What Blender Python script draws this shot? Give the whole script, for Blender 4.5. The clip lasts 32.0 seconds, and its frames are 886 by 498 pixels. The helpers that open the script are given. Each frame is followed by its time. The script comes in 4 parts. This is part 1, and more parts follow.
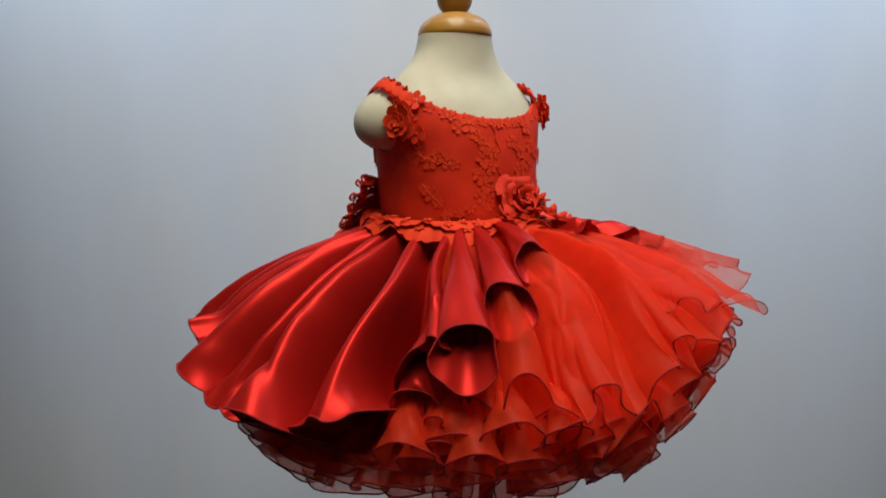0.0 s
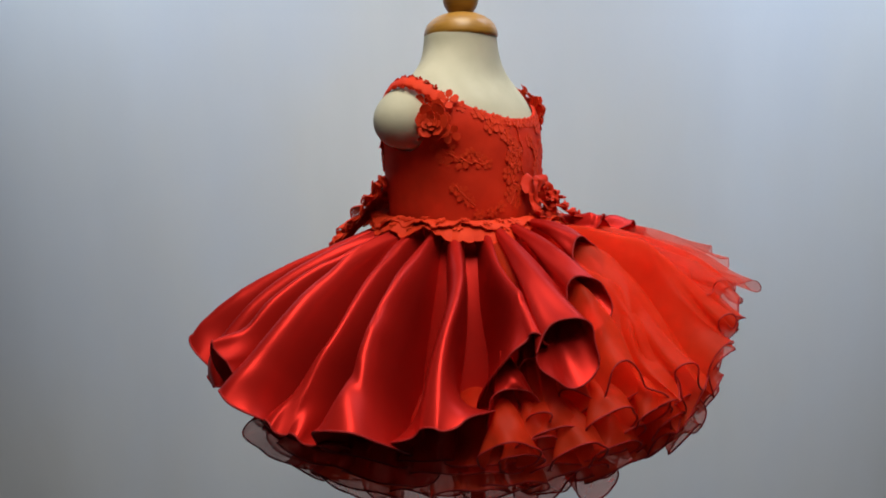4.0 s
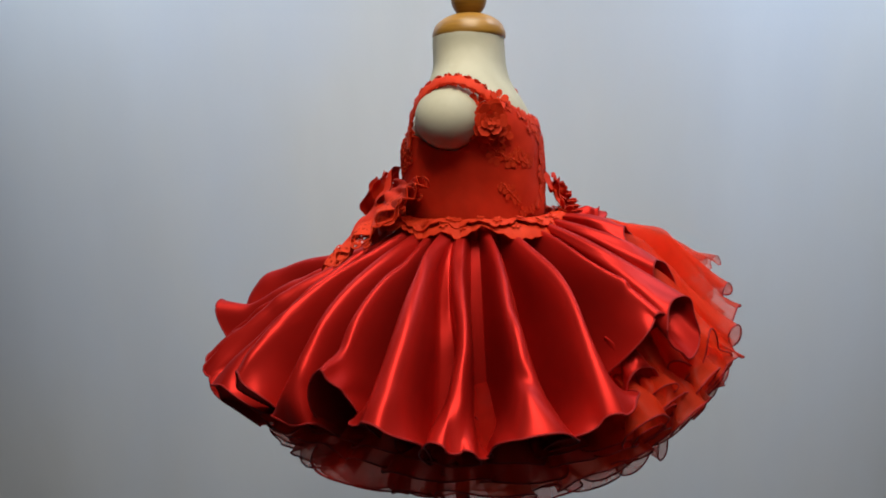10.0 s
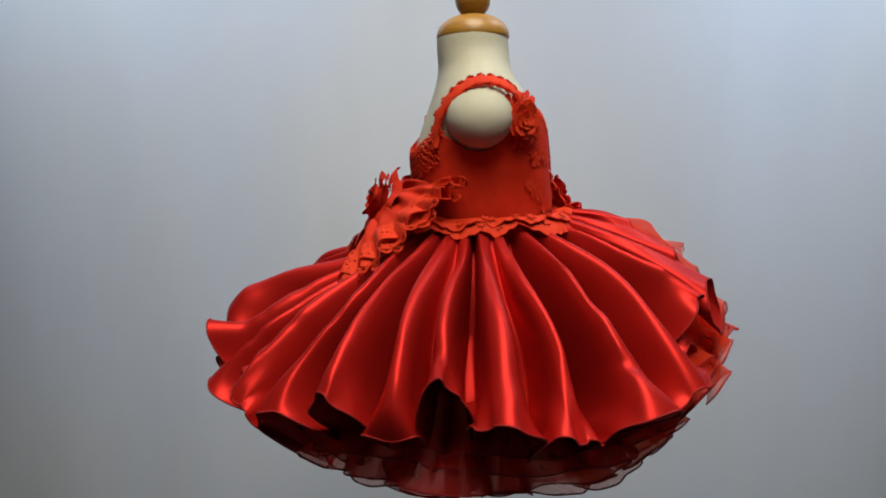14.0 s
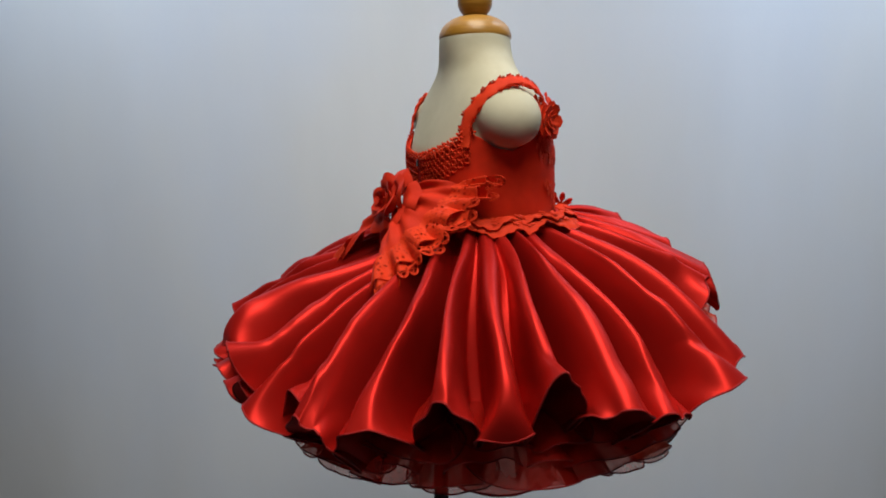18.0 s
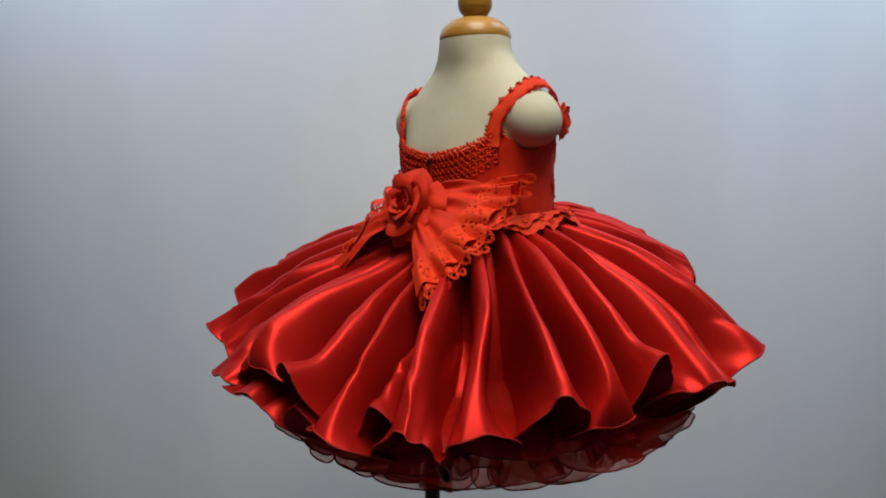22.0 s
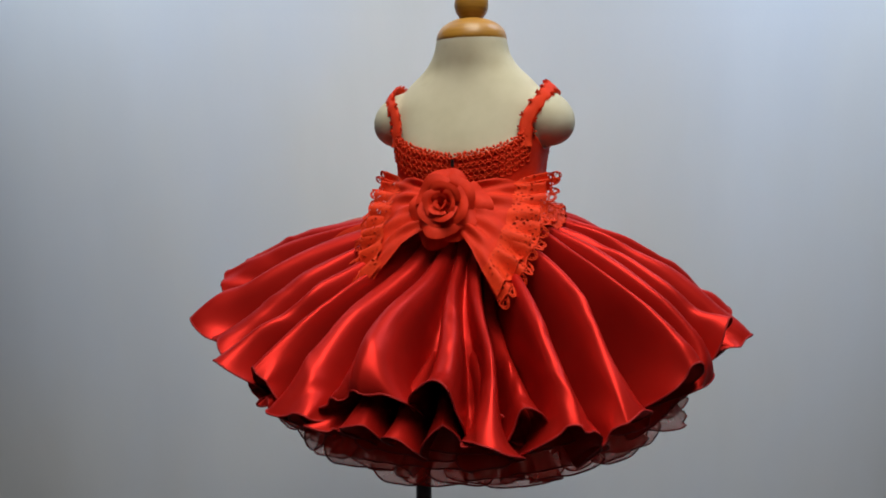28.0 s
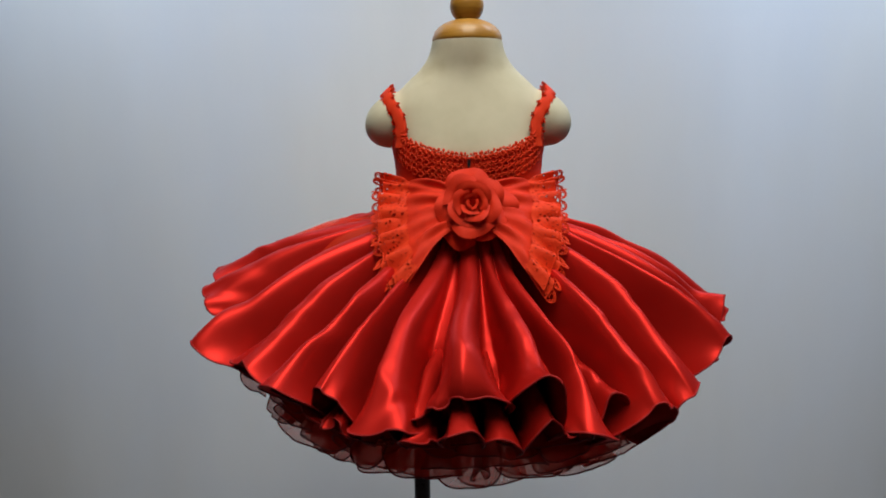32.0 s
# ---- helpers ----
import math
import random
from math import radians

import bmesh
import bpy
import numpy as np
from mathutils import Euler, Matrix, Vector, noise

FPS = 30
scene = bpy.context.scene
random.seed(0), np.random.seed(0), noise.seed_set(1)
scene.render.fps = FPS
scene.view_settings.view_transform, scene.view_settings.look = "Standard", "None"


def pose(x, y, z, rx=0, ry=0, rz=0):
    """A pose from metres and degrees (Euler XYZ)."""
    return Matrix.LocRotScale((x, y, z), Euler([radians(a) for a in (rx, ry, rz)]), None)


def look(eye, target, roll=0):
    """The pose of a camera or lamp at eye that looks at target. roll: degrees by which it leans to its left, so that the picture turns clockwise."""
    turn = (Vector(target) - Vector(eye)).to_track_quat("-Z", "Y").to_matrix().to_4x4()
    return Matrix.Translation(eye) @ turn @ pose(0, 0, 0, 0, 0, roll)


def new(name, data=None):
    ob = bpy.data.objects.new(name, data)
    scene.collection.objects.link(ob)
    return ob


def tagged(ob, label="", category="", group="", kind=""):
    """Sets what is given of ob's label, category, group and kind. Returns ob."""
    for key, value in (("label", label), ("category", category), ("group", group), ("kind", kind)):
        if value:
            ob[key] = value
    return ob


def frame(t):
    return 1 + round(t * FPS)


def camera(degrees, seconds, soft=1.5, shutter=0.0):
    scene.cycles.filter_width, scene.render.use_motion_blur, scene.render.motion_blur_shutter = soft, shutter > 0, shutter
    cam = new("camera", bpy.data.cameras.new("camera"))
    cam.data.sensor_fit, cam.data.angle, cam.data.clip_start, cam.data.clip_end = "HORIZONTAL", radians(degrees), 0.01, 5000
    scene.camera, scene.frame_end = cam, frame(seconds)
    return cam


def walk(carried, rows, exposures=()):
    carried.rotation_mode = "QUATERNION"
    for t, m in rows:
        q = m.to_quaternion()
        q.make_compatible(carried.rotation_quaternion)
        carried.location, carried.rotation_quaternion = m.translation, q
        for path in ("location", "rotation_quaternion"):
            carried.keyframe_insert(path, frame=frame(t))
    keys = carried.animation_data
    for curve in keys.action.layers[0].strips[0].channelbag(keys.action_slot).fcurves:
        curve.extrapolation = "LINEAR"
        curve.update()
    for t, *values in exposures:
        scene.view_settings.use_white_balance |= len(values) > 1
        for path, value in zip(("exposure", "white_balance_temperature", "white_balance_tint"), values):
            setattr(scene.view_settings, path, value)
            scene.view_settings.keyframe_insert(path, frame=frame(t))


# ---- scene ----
# ---------------------------------------------------------------- camera
SECONDS = 32.0
LIFT = 0.45                         # height of the form's own zero over the floor
EYE = Vector((0.0, -0.75, 0.75 + LIFT))
YAW, DIP = 1.285, 9.596
AIM = Vector((-math.sin(radians(YAW)) * math.cos(radians(DIP)), math.cos(radians(YAW)) * math.cos(radians(DIP)), -math.sin(radians(DIP))))
cam = camera(68.87, SECONDS, soft=1.8)
walk(cam, [(0, look(EYE, EYE + AIM, -0.78)), (SECONDS, look(EYE, EYE + AIM, -0.78))])


def turn(t):
    """Degrees by which the turntable stands at t seconds; the dress's front is then at -90 of its own frame."""
    u = t / 32.0
    return 36.0 + 143.87 * u - 7.99 * u * (1 - u) - 10.9 * u * (1 - u) * (0.5 - u)


CX, CY = -0.0135, -0.018            # the dress's middle beside the turning axis

# ---------------------------------------------------------------- light
world = bpy.data.worlds.new("world")
scene.world = world
world.use_nodes = True
world.node_tree.nodes["Background"].inputs[0].default_value = (0.75, 0.82, 1.0, 1)
world.node_tree.nodes["Background"].inputs[1].default_value = 0.25


def lamp(name, eye, target, size, power, colour, size_y=None, spread=180):
    data = bpy.data.lights.new(name, "AREA")
    data.shape, data.size, data.size_y = "RECTANGLE", size, size_y or size
    data.energy, data.color, data.spread = power, colour, radians(spread)
    ob = new(name, data)
    ob.matrix_world = look(eye, target)
    return ob


lamp("studio_light", (0.10, -0.64, 2.58), (0.04, -0.10, 1.05), 0.8, 13.8, (1.0, 0.94, 0.81), size_y=1.5, spread=110)
# two unseen cool lamps, added to brighten the backdrop from above
lamp("backdrop_light", (1.22, 0.50, 2.75), (1.05, 1.05, 1.5), 0.8, 18.6, (0.67, 0.815, 1.0), spread=125)
lamp("backdrop_light", (-0.98, 0.50, 2.80), (-0.95, 1.05, 2.1), 0.7, 16.7, (0.67, 0.815, 1.0), spread=125)
scene.view_settings.exposure = 0.0

# ---------------------------------------------------------------- materials


def material(name):
    m = bpy.data.materials.new(name)
    m.use_nodes = True
    return m, m.node_tree, m.node_tree.nodes["Principled BSDF"]


def link(tree, a, b):
    tree.links.new(a, b)


def ramp_colour(tree, fac, lo, hi, p0=0.3, p1=0.7):
    r = tree.nodes.new("ShaderNodeValToRGB")
    r.color_ramp.elements[0].color, r.color_ramp.elements[1].color = (*lo, 1), (*hi, 1)
    r.color_ramp.elements[0].position, r.color_ramp.elements[1].position = p0, p1
    link(tree, fac, r.inputs[0])
    return r.outputs[0]


def noise_node(tree, scale, detail=3.0, stretch=None):
    n = tree.nodes.new("ShaderNodeTexNoise")
    n.inputs["Scale"].default_value, n.inputs["Detail"].default_value = scale, detail
    c = tree.nodes.new("ShaderNodeTexCoord")
    if stretch:
        mp = tree.nodes.new("ShaderNodeMapping")
        mp.inputs["Scale"].default_value = stretch
        link(tree, c.outputs["Object"], mp.inputs[0])
        link(tree, mp.outputs[0], n.inputs["Vector"])
    else:
        link(tree, c.outputs["Object"], n.inputs["Vector"])
    return n.outputs["Fac"]


def bump(tree, height, strength, distance, shader):
    b = tree.nodes.new("ShaderNodeBump")
    b.inputs["Strength"].default_value, b.inputs["Distance"].default_value = strength, distance
    link(tree, height, b.inputs["Height"])
    link(tree, b.outputs[0], shader.inputs["Normal"])


def satin_material():
    m, t, s = material("red_satin")
    link(t, ramp_colour(t, noise_node(t, 14), (0.42, 0.011, 0.008), (0.49, 0.015, 0.011)), s.inputs["Base Color"])
    s.inputs["Metallic"].default_value = 0.45
    s.inputs["Specular IOR Level"].default_value = 0.4
    s.inputs["Specular Tint"].default_value = (1.0, 0.30, 0.26, 1)
    s.inputs["Roughness"].default_value = 0.41
    bump(t, noise_node(t, 26, 4), 0.12, 0.004, s)
    return m


def cloth_material(name, lo, hi, rough=0.8, scale=900, strength=0.3, sheen=0.0):
    m, t, s = material(name)
    link(t, ramp_colour(t, noise_node(t, 60), lo, hi), s.inputs["Base Color"])
    s.inputs["Roughness"].default_value = rough
    s.inputs["Specular IOR Level"].default_value = 0.2
    if sheen:
        s.inputs["Sheen Weight"].default_value = sheen
        s.inputs["Sheen Tint"].default_value = (*hi, 1)
    bump(t, noise_node(t, scale, 2), strength, 0.0006, s)
    return m


def organza_material(name, colour, cover):
    """Sheer cloth: partly see-through, partly lit from both sides."""
    m, t, s = material(name)
    out = t.nodes["Material Output"]
    s.inputs["Base Color"].default_value = (*colour, 1)
    s.inputs["Roughness"].default_value = 0.5
    s.inputs["Specular IOR Level"].default_value = 0.25
    tr = t.nodes.new("ShaderNodeBsdfTranslucent")
    tr.inputs[0].default_value = (*colour, 1)
    clear = t.nodes.new("ShaderNodeBsdfTransparent")
    clear.inputs[0].default_value = (1.0, 0.78, 0.74, 1)
    a, b = t.nodes.new("ShaderNodeMixShader"), t.nodes.new("ShaderNodeMixShader")
    a.inputs[0].default_value = 0.5
    link(t, s.outputs[0], a.inputs[1])
    link(t, tr.outputs[0], a.inputs[2])
    link(t, ramp_colour(t, noise_node(t, 30, 4), (cover - 0.08,) * 3, (cover + 0.08,) * 3), b.inputs[0])
    link(t, clear.outputs[0], b.inputs[1])
    link(t, a.outputs[0], b.inputs[2])
    link(t, b.outputs[0], out.inputs[0])
    bump(t, noise_node(t, 40, 4), 0.2, 0.004, s)
    return m


def wood_material():
    m, t, s = material("varnished_wood")
    n = noise_node(t, 30, 6, (1, 1, 9))
    link(t, ramp_colour(t, n, (0.32, 0.145, 0.012), (0.46, 0.225, 0.026)), s.inputs["Base Color"])
    s.inputs["Roughness"].default_value = 0.45
    s.inputs["Coat Weight"].default_value = 0.25
    s.inputs["Coat Roughness"].default_value = 0.12
    return m


def muslin_material():
    m, t, s = material("ivory_muslin")
    mix = t.nodes.new("ShaderNodeMix")
    mix.data_type = "RGBA"
    link(t, ramp_colour(t, noise_node(t, 13, 6), (0, 0, 0), (0.5, 0.5, 0.5), 0.56, 0.78), mix.inputs[0])
    link(t, ramp_colour(t, noise_node(t, 22, 5), (0.49, 0.46, 0.335), (0.59, 0.555, 0.425)), mix.inputs[6])
    mix.inputs[7].default_value = (0.33, 0.27, 0.15, 1)
    link(t, mix.outputs[2], s.inputs["Base Color"])
    s.inputs["Roughness"].default_value = 0.7
    s.inputs["Specular IOR Level"].default_value = 0.25
    bump(t, noise_node(t, 1100, 2), 0.25, 0.0004, s)
    return m


def steel_material():
    m, t, s = material("dark_steel")
    s.inputs["Base Color"].default_value = (0.07, 0.055, 0.055, 1)
    s.inputs["Metallic"].default_value = 0.8
    link(t, ramp_colour(t, noise_node(t, 50), (0.22,) * 3, (0.38,) * 3), s.inputs["Roughness"])
    return m


def wall_material(name, lo, hi, rough=0.9):
    m, t, s = material(name)
    link(t, ramp_colour(t, noise_node(t, 2.2, 5), lo, hi), s.inputs["Base Color"])
    s.inputs["Roughness"].default_value = rough
    s.inputs["Specular IOR Level"].default_value = 0.2
    bump(t, noise_node(t, 120, 3), 0.08, 0.002, s)
    return m


def lace_material():
    """Lace net: thread with small open cells."""
    m, t, s = material("red_lace_net")
    out = t.nodes["Material Output"]
    link(t, ramp_colour(t, noise_node(t, 60), (0.62, 0.032, 0.006), (0.76, 0.046, 0.009)), s.inputs["Base Color"])
    s.inputs["Roughness"].default_value = 0.7
    s.inputs["Specular IOR Level"].default_value = 0.2
    v = t.nodes.new("ShaderNodeTexVoronoi")
    v.feature = "DISTANCE_TO_EDGE"
    v.inputs["Scale"].default_value = 210
    c = t.nodes.new("ShaderNodeTexCoord")
    link(t, c.outputs["Object"], v.inputs["Vector"])
    big = noise_node(t, 95, 2)
    mix = t.nodes.new("ShaderNodeMath")
    mix.operation = "MULTIPLY"
    link(t, v.outputs["Distance"], mix.inputs[0])
    link(t, big, mix.inputs[1])
    hole = ramp_colour(t, mix.outputs[0], (1, 1, 1), (0, 0, 0), 0.13, 0.16)
    clear, mx = t.nodes.new("ShaderNodeBsdfTransparent"), t.nodes.new("ShaderNodeMixShader")
    link(t, hole, mx.inputs[0])
    link(t, clear.outputs[0], mx.inputs[1])
    link(t, s.outputs[0], mx.inputs[2])
    link(t, mx.outputs[0], out.inputs[0])
    bump(t, v.outputs["Distance"], 0.6, 0.001, s)
    return m


def backcloth_material():
    """White cloth, patchy cool and warm light put into its colour, faint vertical streaks."""
    m, t, s = material("white_backcloth")
    mix = t.nodes.new("ShaderNodeMix")
    mix.data_type = "RGBA"
    link(t, ramp_colour(t, noise_node(t, 1.7, 4, (1.0, 1.0, 0.55)), (0, 0, 0), (1, 1, 1), 0.36, 0.64), mix.inputs[0])
    link(t, ramp_colour(t, noise_node(t, 3.0, 5, (1.0, 1.0, 0.3)), (0.69, 0.71, 0.755), (0.745, 0.765, 0.81)), mix.inputs[6])
    link(t, ramp_colour(t, noise_node(t, 4.0, 5, (1.0, 1.0, 0.3)), (0.725, 0.712, 0.69), (0.785, 0.772, 0.755)), mix.inputs[7])
    link(t, mix.outputs[2], s.inputs["Base Color"])
    s.inputs["Roughness"].default_value = 0.9
    s.inputs["Specular IOR Level"].default_value = 0.2
    bump(t, noise_node(t, 120, 3), 0.08, 0.002, s)
    return m


SATIN = satin_material()
NET = lace_material()
PIPING = cloth_material("dark_red_thread", (0.26, 0.009, 0.009), (0.36, 0.014, 0.013), 0.6)
BODICE = cloth_material("red_crepe", (0.60, 0.024, 0.005), (0.70, 0.031, 0.007), 0.75)
LACE = cloth_material("red_lace_thread", (0.64, 0.032, 0.006), (0.76, 0.046, 0.009), 0.7, 700, 0.5)
PETAL = cloth_material("red_petal_cloth", (0.54, 0.021, 0.005), (0.66, 0.030, 0.007), 0.7, 500, 0.3)
ORGANZA = organza_material("red_organza", (0.99, 0.072, 0.020), 0.52)
# same organza for the petticoat, the shade under the satin put into its colour
ORGANZA_SHADED = organza_material("shaded_red_organza", (0.62, 0.017, 0.009), 0.62)
ORGANZA_SHEER = organza_material("sheer_red_organza", (0.92, 0.034, 0.016), 0.46)
ORGANZA_TOP = organza_material("pale_red_organza", (0.98, 0.085, 0.035), 0.34)
WOOD = wood_material()
MUSLIN = muslin_material()
STEEL = steel_material()
BACKCLOTH = backcloth_material()
PAINT = wall_material("grey_wall_paint", (0.20, 0.20, 0.21), (0.26, 0.26, 0.27))
WHITE = wall_material("white_board", (0.66, 0.66, 0.67), (0.72, 0.72, 0.73))
BOARDS = wall_material("dark_floor", (0.06, 0.058, 0.056), (0.09, 0.087, 0.084), 0.7)

# ---------------------------------------------------------------- mesh helpers


def smooth(me):
    me.polygons.foreach_set("use_smooth", [True] * len(me.polygons))
    return me


def sheet(name, pts, closed=False):
    """A mesh from a grid of points, rows by columns; closed: the columns run round."""
    pts = np.asarray(pts, float)
    r, c = pts.shape[:2]
    i = np.arange(r * c).reshape(r, c)
    if closed:
        i = np.concatenate([i, i[:, :1]], 1)
    f = np.stack([i[:-1, :-1], i[:-1, 1:], i[1:, 1:], i[1:, :-1]], -1).reshape(-1, 4)
    me = bpy.data.meshes.new(name)
    me.from_pydata(pts.reshape(-1, 3).tolist(), [], f.tolist())
    return smooth(me)


def tube(line, radius, sides=6, closed=False):
    """Points of a round tube along a line."""
    p = np.asarray(line, float)
    d = np.roll(p, -1, 0) - np.roll(p, 1, 0) if closed else np.gradient(p, axis=0)
    d /= np.linalg.norm(d, axis=1, keepdims=True) + 1e-12
    up = np.where(np.abs(d[:, 2:]) > 0.9, [[1.0, 0, 0]], [[0, 0, 1.0]])
    a = np.cross(d, up)
    a /= np.linalg.norm(a, axis=1, keepdims=True) + 1e-12
    b = np.cross(d, a)
    ang = np.arange(sides) * 2 * np.pi / sides
    ring = a[:, None] * np.cos(ang)[None, :, None] + b[:, None] * np.sin(ang)[None, :, None]
    out = p[:, None] + ring * np.reshape(radius, (-1, 1, 1))
    return np.concatenate([out, out[:1]]) if closed else out


def add(name, me, mat, parent=None, label=""):
    me.materials.append(mat)
    ob = new(name, me)
    ob.parent = parent
    return tagged(ob, label)


def part(name, bm, mat, parent, label="", crisp=False):
    me = bpy.data.meshes.new(name)
    bm.to_mesh(me)
    bm.free()
    return add(name, me if crisp else smooth(me), mat, parent, label)


def lathe(profile, sides=48):
    a = np.arange(sides) * 2 * np.pi / sides
    pr = np.asarray(profile, float)
    return np.stack([pr[:, :1] * np.cos(a), pr[:, :1] * np.sin(a), np.repeat(pr[:, 1:], sides, 1)], -1)


def box(bm, lo, hi):
    v = bmesh.ops.create_cube(bm, size=1)["verts"]
    for q in v:
        q.co = Vector([lo[k] if q.co[k] < 0 else hi[k] for k in range(3)])


# ---------------------------------------------------------------- the room
ROOM = 2.1


def room():
    for name, lo, hi, mat in (
            ("floor", (-ROOM, -ROOM, -0.1), (ROOM, 1.5, 0.0), BOARDS),
            ("ceiling", (-ROOM, -ROOM, 2.95), (ROOM, 1.5, 3.05), PAINT),
            ("wall_south", (-ROOM, -ROOM - 0.1, 0.0), (ROOM, -ROOM, 2.95), PAINT),
            ("wall_north", (-ROOM, 1.5, 0.0), (ROOM, 1.6, 2.95), PAINT),
            ("wall_east", (ROOM, -ROOM, 0.0), (ROOM + 0.1, 1.5, 2.95), PAINT),
            ("wall_west", (-ROOM - 0.1, -ROOM, 0.0), (-ROOM, 1.5, 2.95), PAINT)):
        bm = bmesh.new()
        box(bm, lo, hi)
        tagged(part(name, bm, mat, None), kind="structure")
        for p in bpy.data.objects[name].data.polygons:
            p.use_smooth = False


def backdrop():
    """A hanging white sheet with soft vertical folds."""
    x = np.linspace(-2.05, 2.05, 240)
    z = np.linspace(2.9, 0.004, 60)
    X, Z = np.meshgrid(x, z)
    Y = 1.05 + 0.006 * np.sin(X * 7.3 + 0.6 * Z) + 0.003 * np.sin(X * 13.1 + 1.7 + 0.5 * Z) + 0.016 * np.sin(X * 2.6 + 0.9) + 0.012 * np.sin(X * 4.1 - 1.6 * Z)
    tagged(add("backdrop", sheet("backdrop", np.stack([X, Y, Z], -1)), BACKCLOTH), "plain white cloth backdrop with soft hanging folds", "backdrop", kind="structure")


room()
backdrop()

# ---------------------------------------------------------------- stand and form


def empty(name, label, category):
    return tagged(new(name), label, category)


def loft(rings, n=64):
    """Rings of (z, half width, front depth, back depth), smoothed between."""
    rings = np.array(rings, float)
    t = np.arange(len(rings))
    tt = np.linspace(0, len(rings) - 1, 90)
    v = np.stack([np.interp(tt, t, rings[:, k]) for k in range(4)], 1)
    for _ in range(12):
        v[1:-1] = (v[:-2] + 2 * v[1:-1] + v[2:]) / 4
    a = np.arange(n) * 2 * np.pi / n
    depth = np.where(np.sin(a)[None] < 0, v[:, 2:3], v[:, 3:4])
    box = 2 + np.where(np.sin(a)[None] < 0, 0.5, 1.1) * np.clip((0.822 - v[:, :1]) / 0.035, 0, 1)
    r = ((np.abs(np.cos(a)) / v[:, 1:2]) ** box + (np.abs(np.sin(a)) / depth) ** box) ** (-1 / box)
    return np.stack([r * np.cos(a), r * np.sin(a), np.repeat(v[:, :1], n, 1)], -1)


TORSO = ((0.864, 0.0395, 0.038, 0.040), (0.845, 0.043, 0.039, 0.040), (0.829, 0.054, 0.040, 0.038), (0.812, 0.074, 0.044, 0.040),
         (0.792, 0.088, 0.058, 0.046), (0.765, 0.088, 0.072, 0.056), (0.735, 0.081, 0.077, 0.066), (0.70, 0.078, 0.079, 0.063),
         (0.672, 0.077, 0.081, 0.062), (0.62, 0.072, 0.075, 0.058), (0.57, 0.05, 0.055, 0.045))


def form():
    pts = loft(TORSO)
    bm = bmesh.new()
    bm.from_mesh(sheet("body", pts, True))
    for r in (pts[0], pts[-1]):
        vs = [bm.verts.new(p) for p in r]
        bm.faces.new(vs)
    for s in (-1, 1):
        bmesh.ops.create_uvsphere(bm, u_segments=32, v_segments=20, radius=1.0,
                                          matrix=Matrix.Translation((s * 0.083, 0.006, 0.773)) @ Euler((0, s * radians(28), 0)).to_matrix().to_4x4() @ Matrix.Diagonal((0.038, 0.034, 0.030, 1)))
    bmesh.ops.remove_doubles(bm, verts=bm.verts, dist=1e-5)
    ob = part("mannequin", bm, MUSLIN, None)
    m = ob.modifiers.new("remesh", "REMESH")
    m.mode, m.voxel_size, m.use_smooth_shade = "VOXEL", 0.003, True
    m = ob.modifiers.new("smooth", "SMOOTH")
    m.iterations, m.factor = 8, 0.6
    return tagged(ob, "headless ivory muslin child torso with short arm stumps", "mannequin")


POLE_X, POLE_Y = 0.060, 0.023


def stand():
    e = empty("form_stand", "dress form stand with dark steel pole and varnished wooden neck cap", "stand")
    cap = lathe(((0.0, 0.8562), (0.0388, 0.8562), (0.0398, 0.8572), (0.0400, 0.8598), (0.0393, 0.8636), (0.0370, 0.8688), (0.0330, 0.8732), (0.0272, 0.8772), (0.020, 0.8802), (0.012, 0.8820), (0.0, 0.8820)))
    c = add("neck_cap", sheet("neck_cap", cap + np.array([0, 0, 0.0018]), True), WOOD, e, "turned honey-brown wooden neck cap")
    b = [(0.009, 0.876), (0.0095, 0.8805)] + [(0.0192 * math.cos(a), 0.8990 + 0.0190 * math.sin(a)) for a in np.linspace(-1.05, 1.57, 18)]
    add("finial", sheet("finial", lathe(b), True), WOOD, c, "round varnished wooden finial")
    pole = lathe(((0.0098, 0.014 - LIFT), (0.0098, 0.60))) + np.array([POLE_X, POLE_Y, 0])
    add("pole", sheet("pole", pole, True), STEEL, e, "dark steel pole")
    base = lathe(((0.0, 0.012), (0.10, 0.012), (0.11, 0.016), (0.112, 0.022), (0.105, 0.028), (0.03, 0.032), (0.0, 0.034)))
    add("base", sheet("base", base + np.array([POLE_X, POLE_Y, -LIFT]), True), STEEL, e)
    return e


def turntable():
    e = empty("turntable", "low round white turntable under the stand", "turntable")
    top = lathe(((0.0, 0.0), (0.2, 0.0), (0.2, 0.010), (0.198, 0.012), (0.0, 0.012)), 64)
    add("plate", sheet("plate", top - np.array([CX, CY, LIFT]), True), WHITE, e)
    return e


# ---------------------------------------------------------------- the dress
WAIST_Z = 0.668


def waist(a):
    """Waist outline of the bodice at the angle a (radians)."""
    c, s = np.cos(a), np.sin(a)
    r = ((np.abs(c) / 0.0830) ** 2.5 + (np.abs(s) / np.where(s < 0, 0.0865, 0.067)) ** 2.5) ** -0.4
    return np.stack([r * c, r * s], -1)


